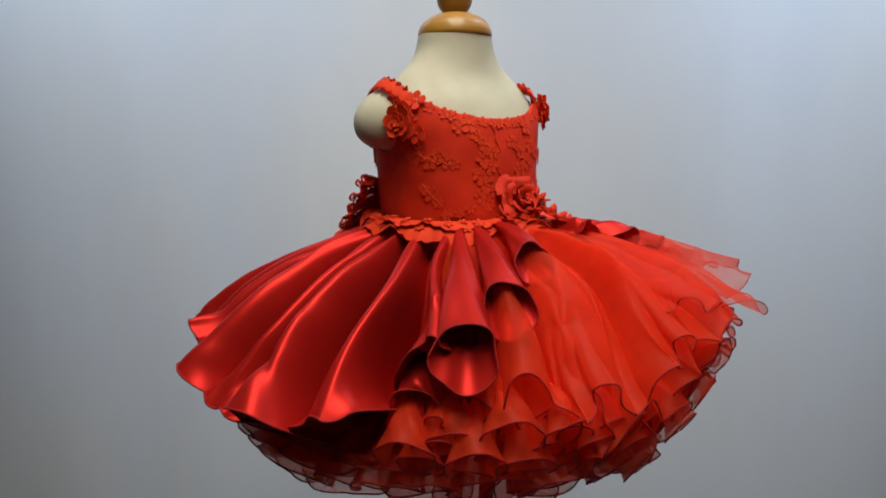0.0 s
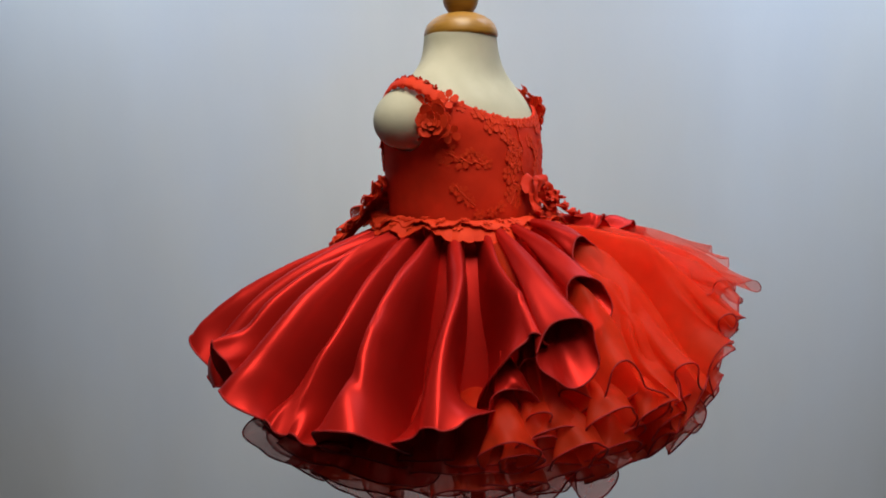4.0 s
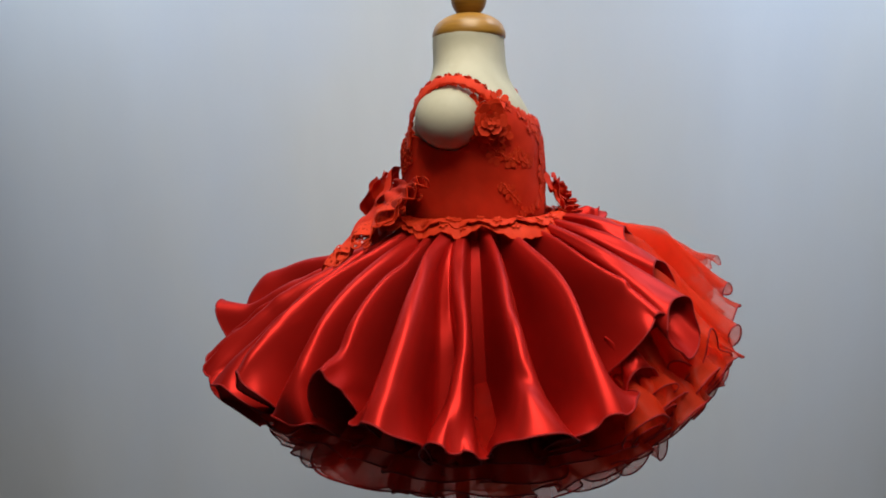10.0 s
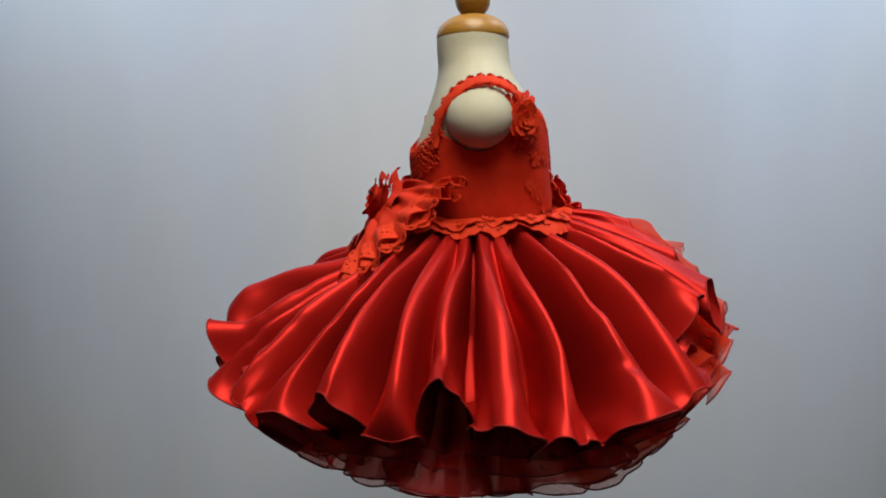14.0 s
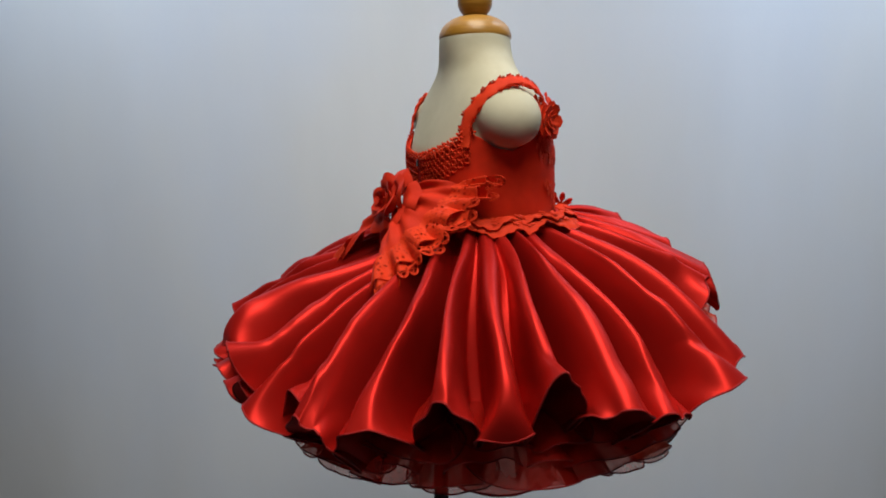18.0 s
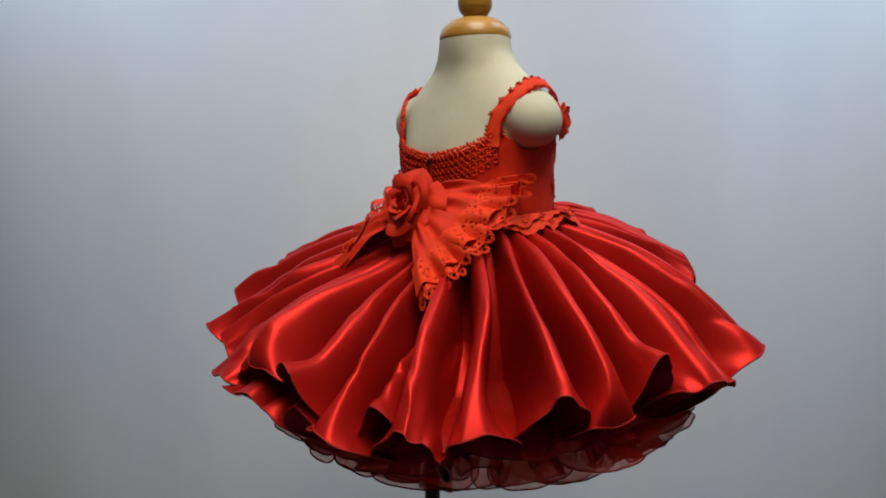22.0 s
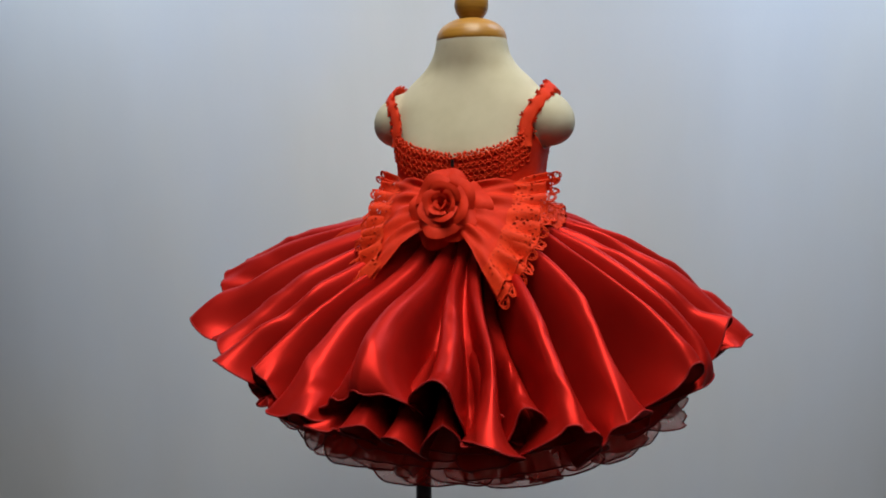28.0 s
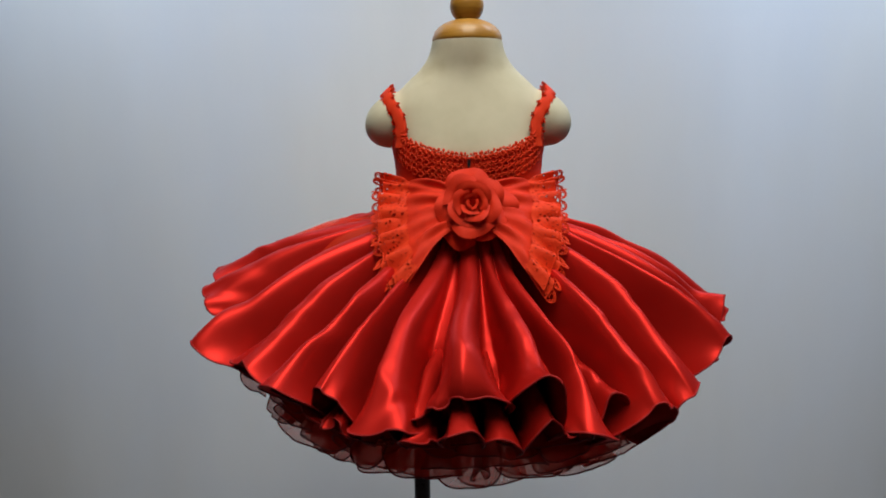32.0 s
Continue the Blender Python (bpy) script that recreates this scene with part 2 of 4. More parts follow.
def flutes(nodes, columns, q, wide, curl, sharp, seed, late=1.0):
    """Angle, fold height, length and sideways curl of a fluted cloth, rows q from waist to hem. It swings between nodes (degrees, height, length, rise of the hem):
    narrow slits near the waist that open to round waves at the hem; some folds run up to the waist and some die out on the way."""
    n = np.array(nodes, float)
    rng = np.random.default_rng(seed)
    reach, skew = rng.uniform(0.35, 1.0, len(n)), rng.normal(0, 2.8, len(n))
    v = np.linspace(0, len(n) - 1, columns)
    i = np.minimum(v.astype(int), len(n) - 2)
    f = v - i
    m = (1 - np.cos(np.pi * f)) / 2

    def mid(x):
        return x[i] + (x[i + 1] - x[i]) * m
    a0, a1, h0, h1 = n[i, 0], n[i + 1, 0], n[i, 1], n[i + 1, 1]
    down = h0 > h1
    g = np.where(down, f, 1 - f)[None]              # 0 on the ridge, 1 in the valley
    e = (1 - np.cos(np.pi * g ** (sharp[0] + (sharp[1] - sharp[0]) * q))) / 2
    top, low = np.maximum(h0, h1), np.minimum(h0, h1)
    grow = 0.10 * q ** 0.5 + 0.90 * q ** (late * mid(reach)[None])
    side = np.where(down, 1, -1) * np.sign(a1 - a0)
    span = np.radians(np.abs(a1 - a0)) * 0.27
    lean = side[None] * np.sin(np.pi * g) * ((wide * span)[None] * q + curl * (top - low)[None] * grow) * (1.5 - 0.6 * q)
    ang = np.radians(a0 + (a1 - a0) * f)[None] + np.radians(mid(skew))[None] * (1 - q) * np.clip(q * 6, 0, 1)
    return ang, (top[None] + (low - top)[None] * e) * grow, mid(n[:, 2]), lean, mid(n[:, 3])


def skirt_points(nodes, columns, rows, profile, seed, wide=0.1, curl=0.12, wrinkle=0.0012, flick=0.004, gather=0.0, sharp=(1.7, 1.0), way=(0.6, 0.8), creases=0, deep=0.004, sag=0.0, late=1.0, droop=0.0):
    q = np.linspace(0.0, 1.0, rows)[:, None]
    ang, h, length, lean, rise = flutes(nodes, columns, q, wide, curl, sharp, seed, late)
    rng = np.random.default_rng(seed)
    s = q * length[None]
    r, z = profile(s)
    nr, nz = way
    full = np.clip(length[None] * 1.3, 0, 1)
    w = np.zeros_like(s)
    for k in range(9):
        w += rng.normal() * np.sin(ang * rng.integers(9, 30) + rng.uniform(0, 6) + s * rng.uniform(-7, 7) + 1.5 * np.sin(3 * s + k)) * (q ** rng.uniform(0.3, 1.4)) * (1.05 - 0.5 * q)
    d = h * full + w * wrinkle + flick * np.clip((q - 0.88) / 0.12, 0, 1) ** 2
    lo, hi = np.degrees(ang.min()), np.degrees(ang.max())
    for k in range(creases):
        c0, slope, width = rng.uniform(lo, hi), rng.normal(0, 7), rng.uniform(1.2, 4.5)
        q0 = rng.choice((rng.uniform(-0.2, 0.25), rng.uniform(0.35, 0.85)))
        q1 = q0 + rng.uniform(0.3, 0.7)
        win = np.clip((q - q0) / 0.18, 0, 1) * np.clip((q1 - q) / 0.18, 0, 1)
        d = d + deep * rng.normal() * (0.3 + 0.7 * q) * np.exp(-((np.degrees(ang) - c0 - slope * (q - 0.5)) / width) ** 2) * win * win * (3 - 2 * win)
    d = d + gather * np.sin(ang * 74 + 2 * np.sin(ang * 9)) * np.exp(-(q * 7) ** 2)
    t = lean * full
    r, z = r + nr * d, z + nz * d + rise[None] * q ** 1.7 - droop * np.clip((q - 0.7) / 0.3, 0, 1) ** 2 * np.clip(h / 0.018, 0, 1)
    z = z - sag * np.exp(-((np.degrees(ang) - 90) / 48) ** 2) * np.sin(np.pi * np.clip(q * 1.1, 0, 1) ** 0.55)
    c, sn = np.cos(ang), np.sin(ang)
    k = np.clip(1 - s * 2.2, 0, 1)[..., None]
    circ = np.stack([r * c, r * sn], -1)
    start = waist(ang) * (r / r[:1].mean())[..., None]
    xy = start * k + circ * (1 - k)
    xy = xy + np.stack([-sn * t, c * t], -1)
    return np.concatenate([xy, z[..., None]], -1)


# satin flutes: angle, hem radius, hem height, fatness of the ridge, outward turn of its lip, lift of the whole fold, how far its end is cut back
FLUTES = ((228.6, 0.258, 0.592, 1.4, 0.004, 0.000, 0.06), (213.4, 0.295, 0.534, 2.0, 0.002, 0.004, 0.04), (199.2, 0.299, 0.540, 1.7, 0.008, 0.002, 0.00), (187.0, 0.297, 0.521, 1.2, 0.005, 0.000, 0.03),
          (176.2, 0.299, 0.542, 1.6, 0.008, 0.003, 0.01), (166.4, 0.280, 0.546, 2.0, 0.026, 0.006, 0.06), (157.6, 0.301, 0.528, 2.0, -0.019, 0.008, 0.00), (147.8, 0.303, 0.540, 1.9, 0.002, 0.002, 0.07),
          (135.0, 0.297, 0.514, 1.9, 0.001, 0.002, 0.05), (122.8, 0.299, 0.510, 2.0, 0.001, 0.002, 0.05), (109.5, 0.299, 0.512, 1.4, 0.002, -0.002, 0.01), (101.0, 0.276, 0.534, 2.0, 0.034, 0.006, 0.04),
          (88.5, 0.297, 0.554, 2.3, -0.014, 0.006, 0.00), (73.5, 0.301, 0.514, 1.7, 0.004, 0.000, 0.02), (64.5, 0.295, 0.534, 1.3, 0.005, 0.000, 0.06), (56.0, 0.303, 0.544, 1.3, 0.007, 0.000, 0.01),
          (45.0, 0.301, 0.539, 1.7, 0.004, 0.000, 0.05), (31.0, 0.309, 0.550, 1.6, 0.007, 0.002, 0.00), (17.0, 0.303, 0.584, 1.8, 0.006, 0.000, 0.04), (3.0, 0.301, 0.596, 1.5, 0.005, 0.000, 0.02),
          (-12.0, 0.291, 0.602, 1.7, 0.005, 0.000, 0.04), (-27.0, 0.255, 0.612, 1.5, 0.005, 0.000, 0.04), (-41.0, 0.225, 0.630, 1.5, 0.005, 0.006, 0.05), (-54.0, 0.190, 0.648, 1.4, 0.004, 0.006, 0.05),
          (-65.0, 0.155, 0.664, 1.4, 0.002, 0.006, 0.04))
# the slits between them: angle, depth, how far the hem falls in the slit, how near to the waist the slit begins
SLITS = ((232.8, 0.8, 0.016, 0.8), (221.4, 1.8, 0.026, 0.35), (205.8, 1.3, 0.024, 0.5), (193.0, 1.5, 0.030, 0.40), (181.9, 1.1, 0.032, 1.9), (171.0, 1.0, 0.030, 0.7), (162.4, 0.9, 0.028, 2.2),
         (153.4, 1.3, 0.026, 1.5), (141.8, 1.8, 0.030, 0.35), (128.8, 1.0, 0.032, 0.60), (115.6, 1.9, 0.028, 0.35), (105.4, 0.9, 0.026, 1.8), (96.4, 1.0, 0.020, 1.7), (80.6, 1.1, 0.012, 1.7),
         (68.6, 1.0, 0.026, 1.8), (60.2, 0.9, 0.026, 1.6), (51.0, 1.3, 0.026, 0.45), (38.0, 1.1, 0.028, 1.6), (24.0, 1.4, 0.028, 0.5), (10.0, 1.0, 0.028, 1.6), (-4.5, 1.3, 0.028, 0.5),
         (-19.5, 0.9, 0.024, 1.2), (-34.0, 0.9, 0.018, 0.6), (-47.5, 0.6, 0.014, 0.8), (-59.5, 0.4, 0.010, 0.9), (-71.0, 0.3, 0.006, 0.9))
ROLLS = ((235.2, 0.262, 0.590, 0.0235), (244.6, 0.226, 0.616, 0.021), (256.0, 0.182, 0.644, 0.017))
# organza panels in the same terms
WIDE_FLUTES = ((236, 0.255, 0.530, 1.6, 0.006, 0.014, 0.10), (246, 0.272, 0.552, 1.8, 0.012, 0.020, 0.10), (259, 0.280, 0.528, 2.0, 0.016, 0.024, 0.10), (276, 0.282, 0.556, 2.0, 0.016, 0.024, 0.10), (298, 0.292, 0.564, 1.7, 0.010, 0.018, 0.10),
               (316, 0.284, 0.546, 1.9, 0.014, 0.020, 0.10), (335, 0.284, 0.552, 1.8, 0.014, 0.018, 0.10), (354, 0.284, 0.546, 1.8, 0.012, 0.016, 0.10), (371, 0.276, 0.540, 1.5, 0.010, 0.012, 0.10))
WIDE_SLITS = ((229, 0.5, 0.010, 1.6), (241, 0.7, 0.024, 1.8), (252, 0.75, 0.026, 1.7), (267, 0.8, 0.026, 1.6), (287, 0.8, 0.026, 1.5), (307, 0.8, 0.024, 1.6), (326, 0.75, 0.024, 1.7), (345, 0.7, 0.024, 1.7), (363, 0.6, 0.02, 1.6), (378, 0.4, 0.01, 1.6))


def fluted(ridges, slits, rows, seed, drop=0.0, wrinkle=0.0010, creases=120, deep=0.003, hollow=0.110, curve=2.6, per=26, bell=1.0, grain=1.0, ripple=0.0, flare=0.26, waves=58, sag=0.027, bend=0.9, gap=0.27, shed=0.9, tucks=0, low=0.0, undercut=0.30):
    """A cloth in flutes that run from the waist to the hem: each ridge follows its own slope, and the cloth folds inward to the slits between them."""
    rng = np.random.default_rng(seed)
    keys = []
    for k, (a, dip, fall, early) in enumerate(slits):
        near = [ridges[j] for j in (k - 1, k) if 0 <= j < len(ridges)]
        r, z = sum(n[1] for n in near) / len(near), sum(n[2] for n in near) / len(near)
        keys.append((a, r, z, dip, fall, early))
    q0 = np.linspace(0, 1, rows)[:, None]
    cols = []
    for k, (a, r, z, fat, lip, lift, cut) in enumerate(ridges):
        for j, way in ((k, -1), (k + 1, 1)):
            b, rb, zb, dip, fall, early = keys[j]
            g = np.linspace(0, 1, per)[None]
            if way < 0:
                g = g[:, ::-1]
            g = g[:, 1:] if way > 0 else g[:, :-1] if k else g
            m = (1 - np.cos(np.pi * g)) / 2
            q = q0 * (1 - cut * (1 - g ** 2) ** 2)
            mouth = np.clip((q - 0.80) / 0.20, 0, 1)
            p = 1.6 + 0.75 * fat + 0.4 * mouth ** 2 * (lip > 0)
            wall = np.clip(1.02 - (0.08 + gap * 4.5 * q ** 1.6 * np.clip(1 - q, 0, 1) ** 0.8) * dip, 0.3, 0.999)
            h = np.clip(g / wall, 0, 1)
            tuck = np.where(g < wall, h ** 4, (1 - g) / (1 - wall)) * undercut * q ** 0.6 * (1 - q ** 5) * np.clip((1 - wall) * 6, 0, 1)
            e = 1 - (1 - h ** p + 1e-6) ** 0.62                        # 0 on the ridge, 1 in the slit
            rr, zz = r + (rb - r) * m, z + (zb - z) * m
            ang = np.radians(a + (b - a) * g) + 0 * q
            slope = 0.58 * q + 0.42 * q ** curve
            R = 0.085 + (rr - 0.085) * (1 - (1 - q) ** 1.14) + lip * mouth ** 2 * (1 - m)
            Z = WAIST_Z - 0.004 - (WAIST_Z - 0.004 - zz) * slope + lift * (1 - m) * np.sin(np.pi * q ** 1.3) + (1.0 if lip > 0.02 else 0.35) * max(lip, 0) * mouth ** 2 * (1 - m)
            if lip < 0:
                Z = Z + lip * 0.5 * mouth ** 2 * (1 - m)
            open_ = 0.06 * q ** 0.5 + 0.94 * np.clip(q, 0, 1) ** early
            depth = dip * open_ * np.clip((rr - 0.06) / 0.22, 0.2, 1)
            R = np.maximum(R - e * depth * 0.095 * bell * (1 - 0.45 * q ** 4), 0.087 + 0.03 * q)
            Z = Z - e * (depth * hollow * (1 - 0.85 * q ** 3) + fall * shed * q ** 2)
            lean = math.copysign(1, b - a) * np.sin(np.pi * g ** (0.5 * p)) * abs(math.radians(b - a)) * (0.13 * q + flare * mouth ** 2) * min(1.3, dip) - np.radians(b - a) * tuck
            cols.append(np.stack([R + 0 * g, Z + 0 * g, ang + lean], -1))
    p, q = np.concatenate(cols, 1), q0
    for _ in range(3):
        p[:, 1:-1] = 0.25 * (p[:, :-2] + p[:, 2:]) + 0.5 * p[:, 1:-1]
    R, Z, ang = p[..., 0], p[..., 1], p[..., 2]
    deg = np.degrees(ang)
    ang = ang + np.radians(bend) * sum(np.sin(ang * f + h + q * v) for f, h, v in ((5, 0.4, 5), (9, 2.0, -6), (14, 4.1, 4))) * np.sin(np.pi * np.clip(q, 0, 1) ** 0.9)
    d = np.zeros_like(R)
    for k in range(9):
        d += wrinkle * rng.normal() * np.sin(ang * rng.integers(9, 34) * grain + rng.uniform(0, 6) + q * rng.uniform(-4, 4) + 1.5 * np.sin(3 * q + k)) * q ** rng.uniform(0.3, 1.2) * (1.1 - 0.5 * q)
    lo, hi = deg.min(), deg.max()
    for k in range(creases):
        c0, tilt, width = rng.uniform(lo, hi), rng.normal(0, 12), rng.uniform(1.6, 4.5)
        s0 = rng.choice((rng.uniform(-0.2, 0.25), rng.uniform(0.35, 0.85)))
        s1 = s0 + rng.uniform(0.3, 0.7)
        win = np.clip((q - s0) / 0.18, 0, 1) * np.clip((s1 - q) / 0.18, 0, 1)
        d += deep * rng.normal() * (0.3 + 0.7 * q) * np.exp(-((deg - c0 - tilt * (q - 0.5)) / width) ** 2) * win * win * (3 - 2 * win)
    for k in range(tucks):
        c0, s0, tilt = rng.uniform(lo, hi), rng.uniform(0.6, 0.97), rng.normal(0, 0.02)
        d += rng.choice((-1, 1, 1)) * rng.uniform(0.0015, 0.0036) * np.exp(-((deg - c0) / rng.uniform(3, 7)) ** 2 - ((q - s0 - tilt * (deg - c0)) / rng.uniform(0.035, 0.07)) ** 2)
    d += 0.0009 * np.sin(ang * 74 + 2 * np.sin(ang * 9)) * np.exp(-(q * 7) ** 2)
    R, Z = R + 0.55 * d, Z + 0.8 * d - drop * q - low * np.clip(q * 5, 0, 1) * (1 - q ** 2)
    Z = Z - sag * np.exp(-((np.degrees(ang) - 90) / 40) ** 2) * np.sin(np.pi * q ** 0.6)
    if ripple:
        edge = np.clip((q - 0.62) / 0.38, 0, 1) ** 1.6
        ph = waves * ang + 3.1 * np.sin(ang * 7 + seed) + 2.0 * np.sin(ang * 17)
        R, Z, ang = R + ripple * 0.8 * edge * np.sin(ph), Z + ripple * edge * np.cos(ph) + 0.6 * ripple * edge * np.sin(ang * 23 + seed), ang + ripple * 1.8 * edge * np.sin(2 * ph)
    c, sn = np.cos(ang), np.sin(ang)
    k = np.clip(1 - q * 2.0, 0, 1)[..., None]
    circ = np.stack([R * c, R * sn], -1)
    start = waist(ang) * (R / 0.085)[..., None]
    return np.concatenate([start * k + circ * (1 - k), Z[..., None]], -1)


def petticoat_nodes(lobes, depth, seed):
    rng = np.random.default_rng(seed)
    a, out = 0.0, []
    for k in range(2 * lobes):
        out.append((a, (depth if k % 2 else -depth) * rng.uniform(0.4, 1.3), rng.uniform(0.98, 1.07) if k % 2 else rng.uniform(0.90, 0.96), rng.uniform(-0.016, 0.002) if k % 2 else rng.uniform(0.004, 0.016)))
        a += 360.0 / (2 * lobes) * rng.uniform(0.5, 1.5)
    f = 360.0 / a
    out = [(q[0] * f, *q[1:]) for q in out]
    return out + [(360.0, *out[0][1:])]


def drape(p0, extra, steps, weight=0.0004, hold=0.16, free=0.66, stiff=0.12, gap=0.007, jitter=0.0008, begin=0.5, power=1.0, seed=1):
    """Lets a cloth of rows by columns fall and buckle: it keeps its lengths, has extra width towards the hem, and keeps off itself."""
    p = p0.copy()
    rows, cols = p.shape[:2]
    rng = np.random.default_rng(seed)
    q = np.linspace(0, 1, rows)[:, None]
    p[1:-1] += rng.normal(0, jitter, p[1:-1].shape) * q[1:-1, :, None]
    x = np.linspace(0, 1, cols - 1)
    uneven = 1 + 0.6 * sum(np.sin(x * rng.uniform(30, 120) + rng.uniform(0, 6)) for _ in range(4))[None] / 2
    dh = np.linalg.norm(np.diff(p0, axis=1), axis=2) * (1 + extra * uneven * np.clip((q - begin) / (1 - begin), 0, 1) ** power)
    dv = np.linalg.norm(np.diff(p0, axis=0), axis=2)
    dd = np.hypot(dh[1:], dv[:, 1:])
    wide = dh / (np.linalg.norm(np.diff(p0, axis=1), axis=2) + 1e-9)
    d2 = np.linalg.norm(p0[:, 2:] - p0[:, :-2], axis=2) * wide[:, 1:]
    d4 = np.linalg.norm(p0[:, 4:] - p0[:, :-4], axis=2) * wide[:, 2:-1]
    v2 = dv[1:] + dv[:-1]
    reach = np.concatenate([np.zeros((rows, 1)), np.cumsum(dh, axis=1)], 1) * 0.7
    w = np.ones((rows, 1, 1))
    w[0] = 0.0
    w = np.broadcast_to(w, (rows, cols, 1))

    def bind(i, j, rest, k):
        d = p[j] - p[i]
        n = np.sqrt((d * d).sum(-1, keepdims=True)) + 1e-9
        wi, wj = w[i], w[j]
        d *= k * (n - rest[..., None]) / n / (wi + wj + 1e-9)
        p[i] += d * wi
        p[j] -= d * wj

    A = slice(None)
    pairs = []
    for k in (0, 1):
        pairs.append(((A, slice(k, cols - 1, 2)), (A, slice(k + 1, cols, 2)), dh[:, k::2], 1.0))
        pairs.append(((slice(k, rows - 1, 2), A), (slice(k + 1, rows, 2), A), dv[k::2], 1.0))
        pairs.append(((slice(k, rows - 1, 2), slice(0, -1)), (slice(k + 1, rows, 2), slice(1, None)), dd[k::2], 0.25))
        pairs.append(((slice(k, rows - 1, 2), slice(1, None)), (slice(k + 1, rows, 2), slice(0, -1)), dd[k::2], 0.25))
    bends = [((A, slice(0, -2)), (A, slice(2, None)), d2, stiff * 0.5), ((A, slice(0, -4)), (A, slice(4, None)), d4, stiff * 0.3), ((slice(0, -2), A), (slice(2, None), A), v2, stiff * 0.6)]
    keep = hold * np.clip((free - q) / 0.3, 0.06, 1)[..., None]
    vel = np.zeros_like(p)
    for step in range(steps):
        old = p.copy()
        vel *= 0.90
        p += vel * w
        p[..., 2] -= weight * w[..., 0]
        p += (p0 - p) * keep
        for it in range(5):
            for i, j, rest, k in pairs:
                bind(i, j, rest, k)
            for i, j, rest, k in bends:
                bind(i, j, rest, k)
        for k in (7, 9, 11, 14, 17, 20, 24, 28, 33):
            if k >= cols:
                break
            d = p[:, k:] - p[:, :-k]
            n = np.sqrt((d * d).sum(-1, keepdims=True)) + 1e-9
            d *= np.clip(np.minimum(gap * q ** 2, reach[:, k:] - reach[:, :-k])[..., None] * 0.8 - n, 0, None) * 0.3 / n
            p[1:, k:] += d[1:]
            p[1:, :-k] -= d[1:]
        vel = np.clip(p - old, -0.006, 0.006)
    for step in range(5):
        p[1:-1] = 0.25 * (p[:-2] + p[2:]) + 0.5 * p[1:-1]
    return p


def finer(p, k, axis):
    """Smooth curve through the points of a grid along one axis, k times as many."""
    p = np.moveaxis(p, axis, 0)
    n = len(p)
    x = np.linspace(0, n - 1, (n - 1) * k + 1)
    i = np.minimum(x.astype(int), n - 2)
    f = (x - i)[:, None, None]
    a, b, c, d = p[np.maximum(i - 1, 0)], p[i], p[i + 1], p[np.minimum(i + 2, n - 1)]
    out = b + 0.5 * f * (c - a + f * (2 * a - 5 * b + 4 * c - d + f * (3 * (b - c) + d - a)))
    return np.moveaxis(out, 0, axis)


def evened(p, columns):
    """The same cloth with columns spaced evenly along its hem."""
    d = np.linalg.norm(np.diff(p[-1], axis=0), axis=1) + 0.3 * np.linalg.norm(np.diff(p[len(p) // 2], axis=0), axis=1)
    x = np.concatenate([[0], np.cumsum(d)])
    u = np.interp(np.linspace(0, x[-1], columns), x, np.arange(len(x)))
    i = np.minimum(u.astype(int), len(x) - 2)
    f = (u - i)[None, :, None]
    return p[:, i] * (1 - f) + p[:, i + 1] * f


def skirt_layer(name, pts, mat, parent, label, piping):
    ob = add(name, sheet(name, pts), mat, parent, label)
    add("hem_piping", sheet("hem_piping", tube(pts[-1], piping, 5), True), PIPING, ob, "dark red rolled hem")
    return ob


def flute(e, deg, end, radius, mat=SATIN, name="cascade_fold", label="rolled satin fold with an open end", start=0.0, span=(-124, 236), slant=0.75):
    """A fold rolled into an open cone that runs from the waist, or from part of the way, to its free end."""
    a = math.radians(deg)
    p0 = Vector((*waist(np.array(a)), WAIST_Z))
    p1 = Vector(end)
    axis = (p1 - p0).normalized()
    p0 = p0.lerp(p1, start)
    side = axis.cross(Vector((0, 0, 1))).normalized()
    up = side.cross(axis).normalized()
    th = np.radians(np.linspace(*span, 56))
    rows = []
    for q in np.linspace(0, 1, 30):
        c = p0.lerp(p1, q) + up * (0.009 * math.sin(math.pi * q) - radius * 0.15 * q)
        r = radius * (0.12 + 0.80 * q ** 1.15 + 0.10 * q ** 8)
        row = []
        for t in th:
            back = slant * radius * q ** 4 * math.sin(t)
            dent = 1 + 0.07 * math.sin(3 * t + 5 * q + deg) * q + 0.05 * math.sin(5 * t - 9 * q + 2 * deg)
            row.append(tuple(c + side * math.cos(t) * r * dent * 1.08 + up * math.sin(t) * r * 0.84 * dent - axis * back))
        rows.append(row)
    pts = np.array(rows)
    ob = add(name, sheet(name, pts), mat, e, label)
    add("hem_piping", sheet("hem_piping", tube(pts[-1], 0.0009, 5), True), PIPING, ob)


def round_hem(deg, r, z):
    return (r * math.cos(math.radians(deg)), r * math.sin(math.radians(deg)), z)


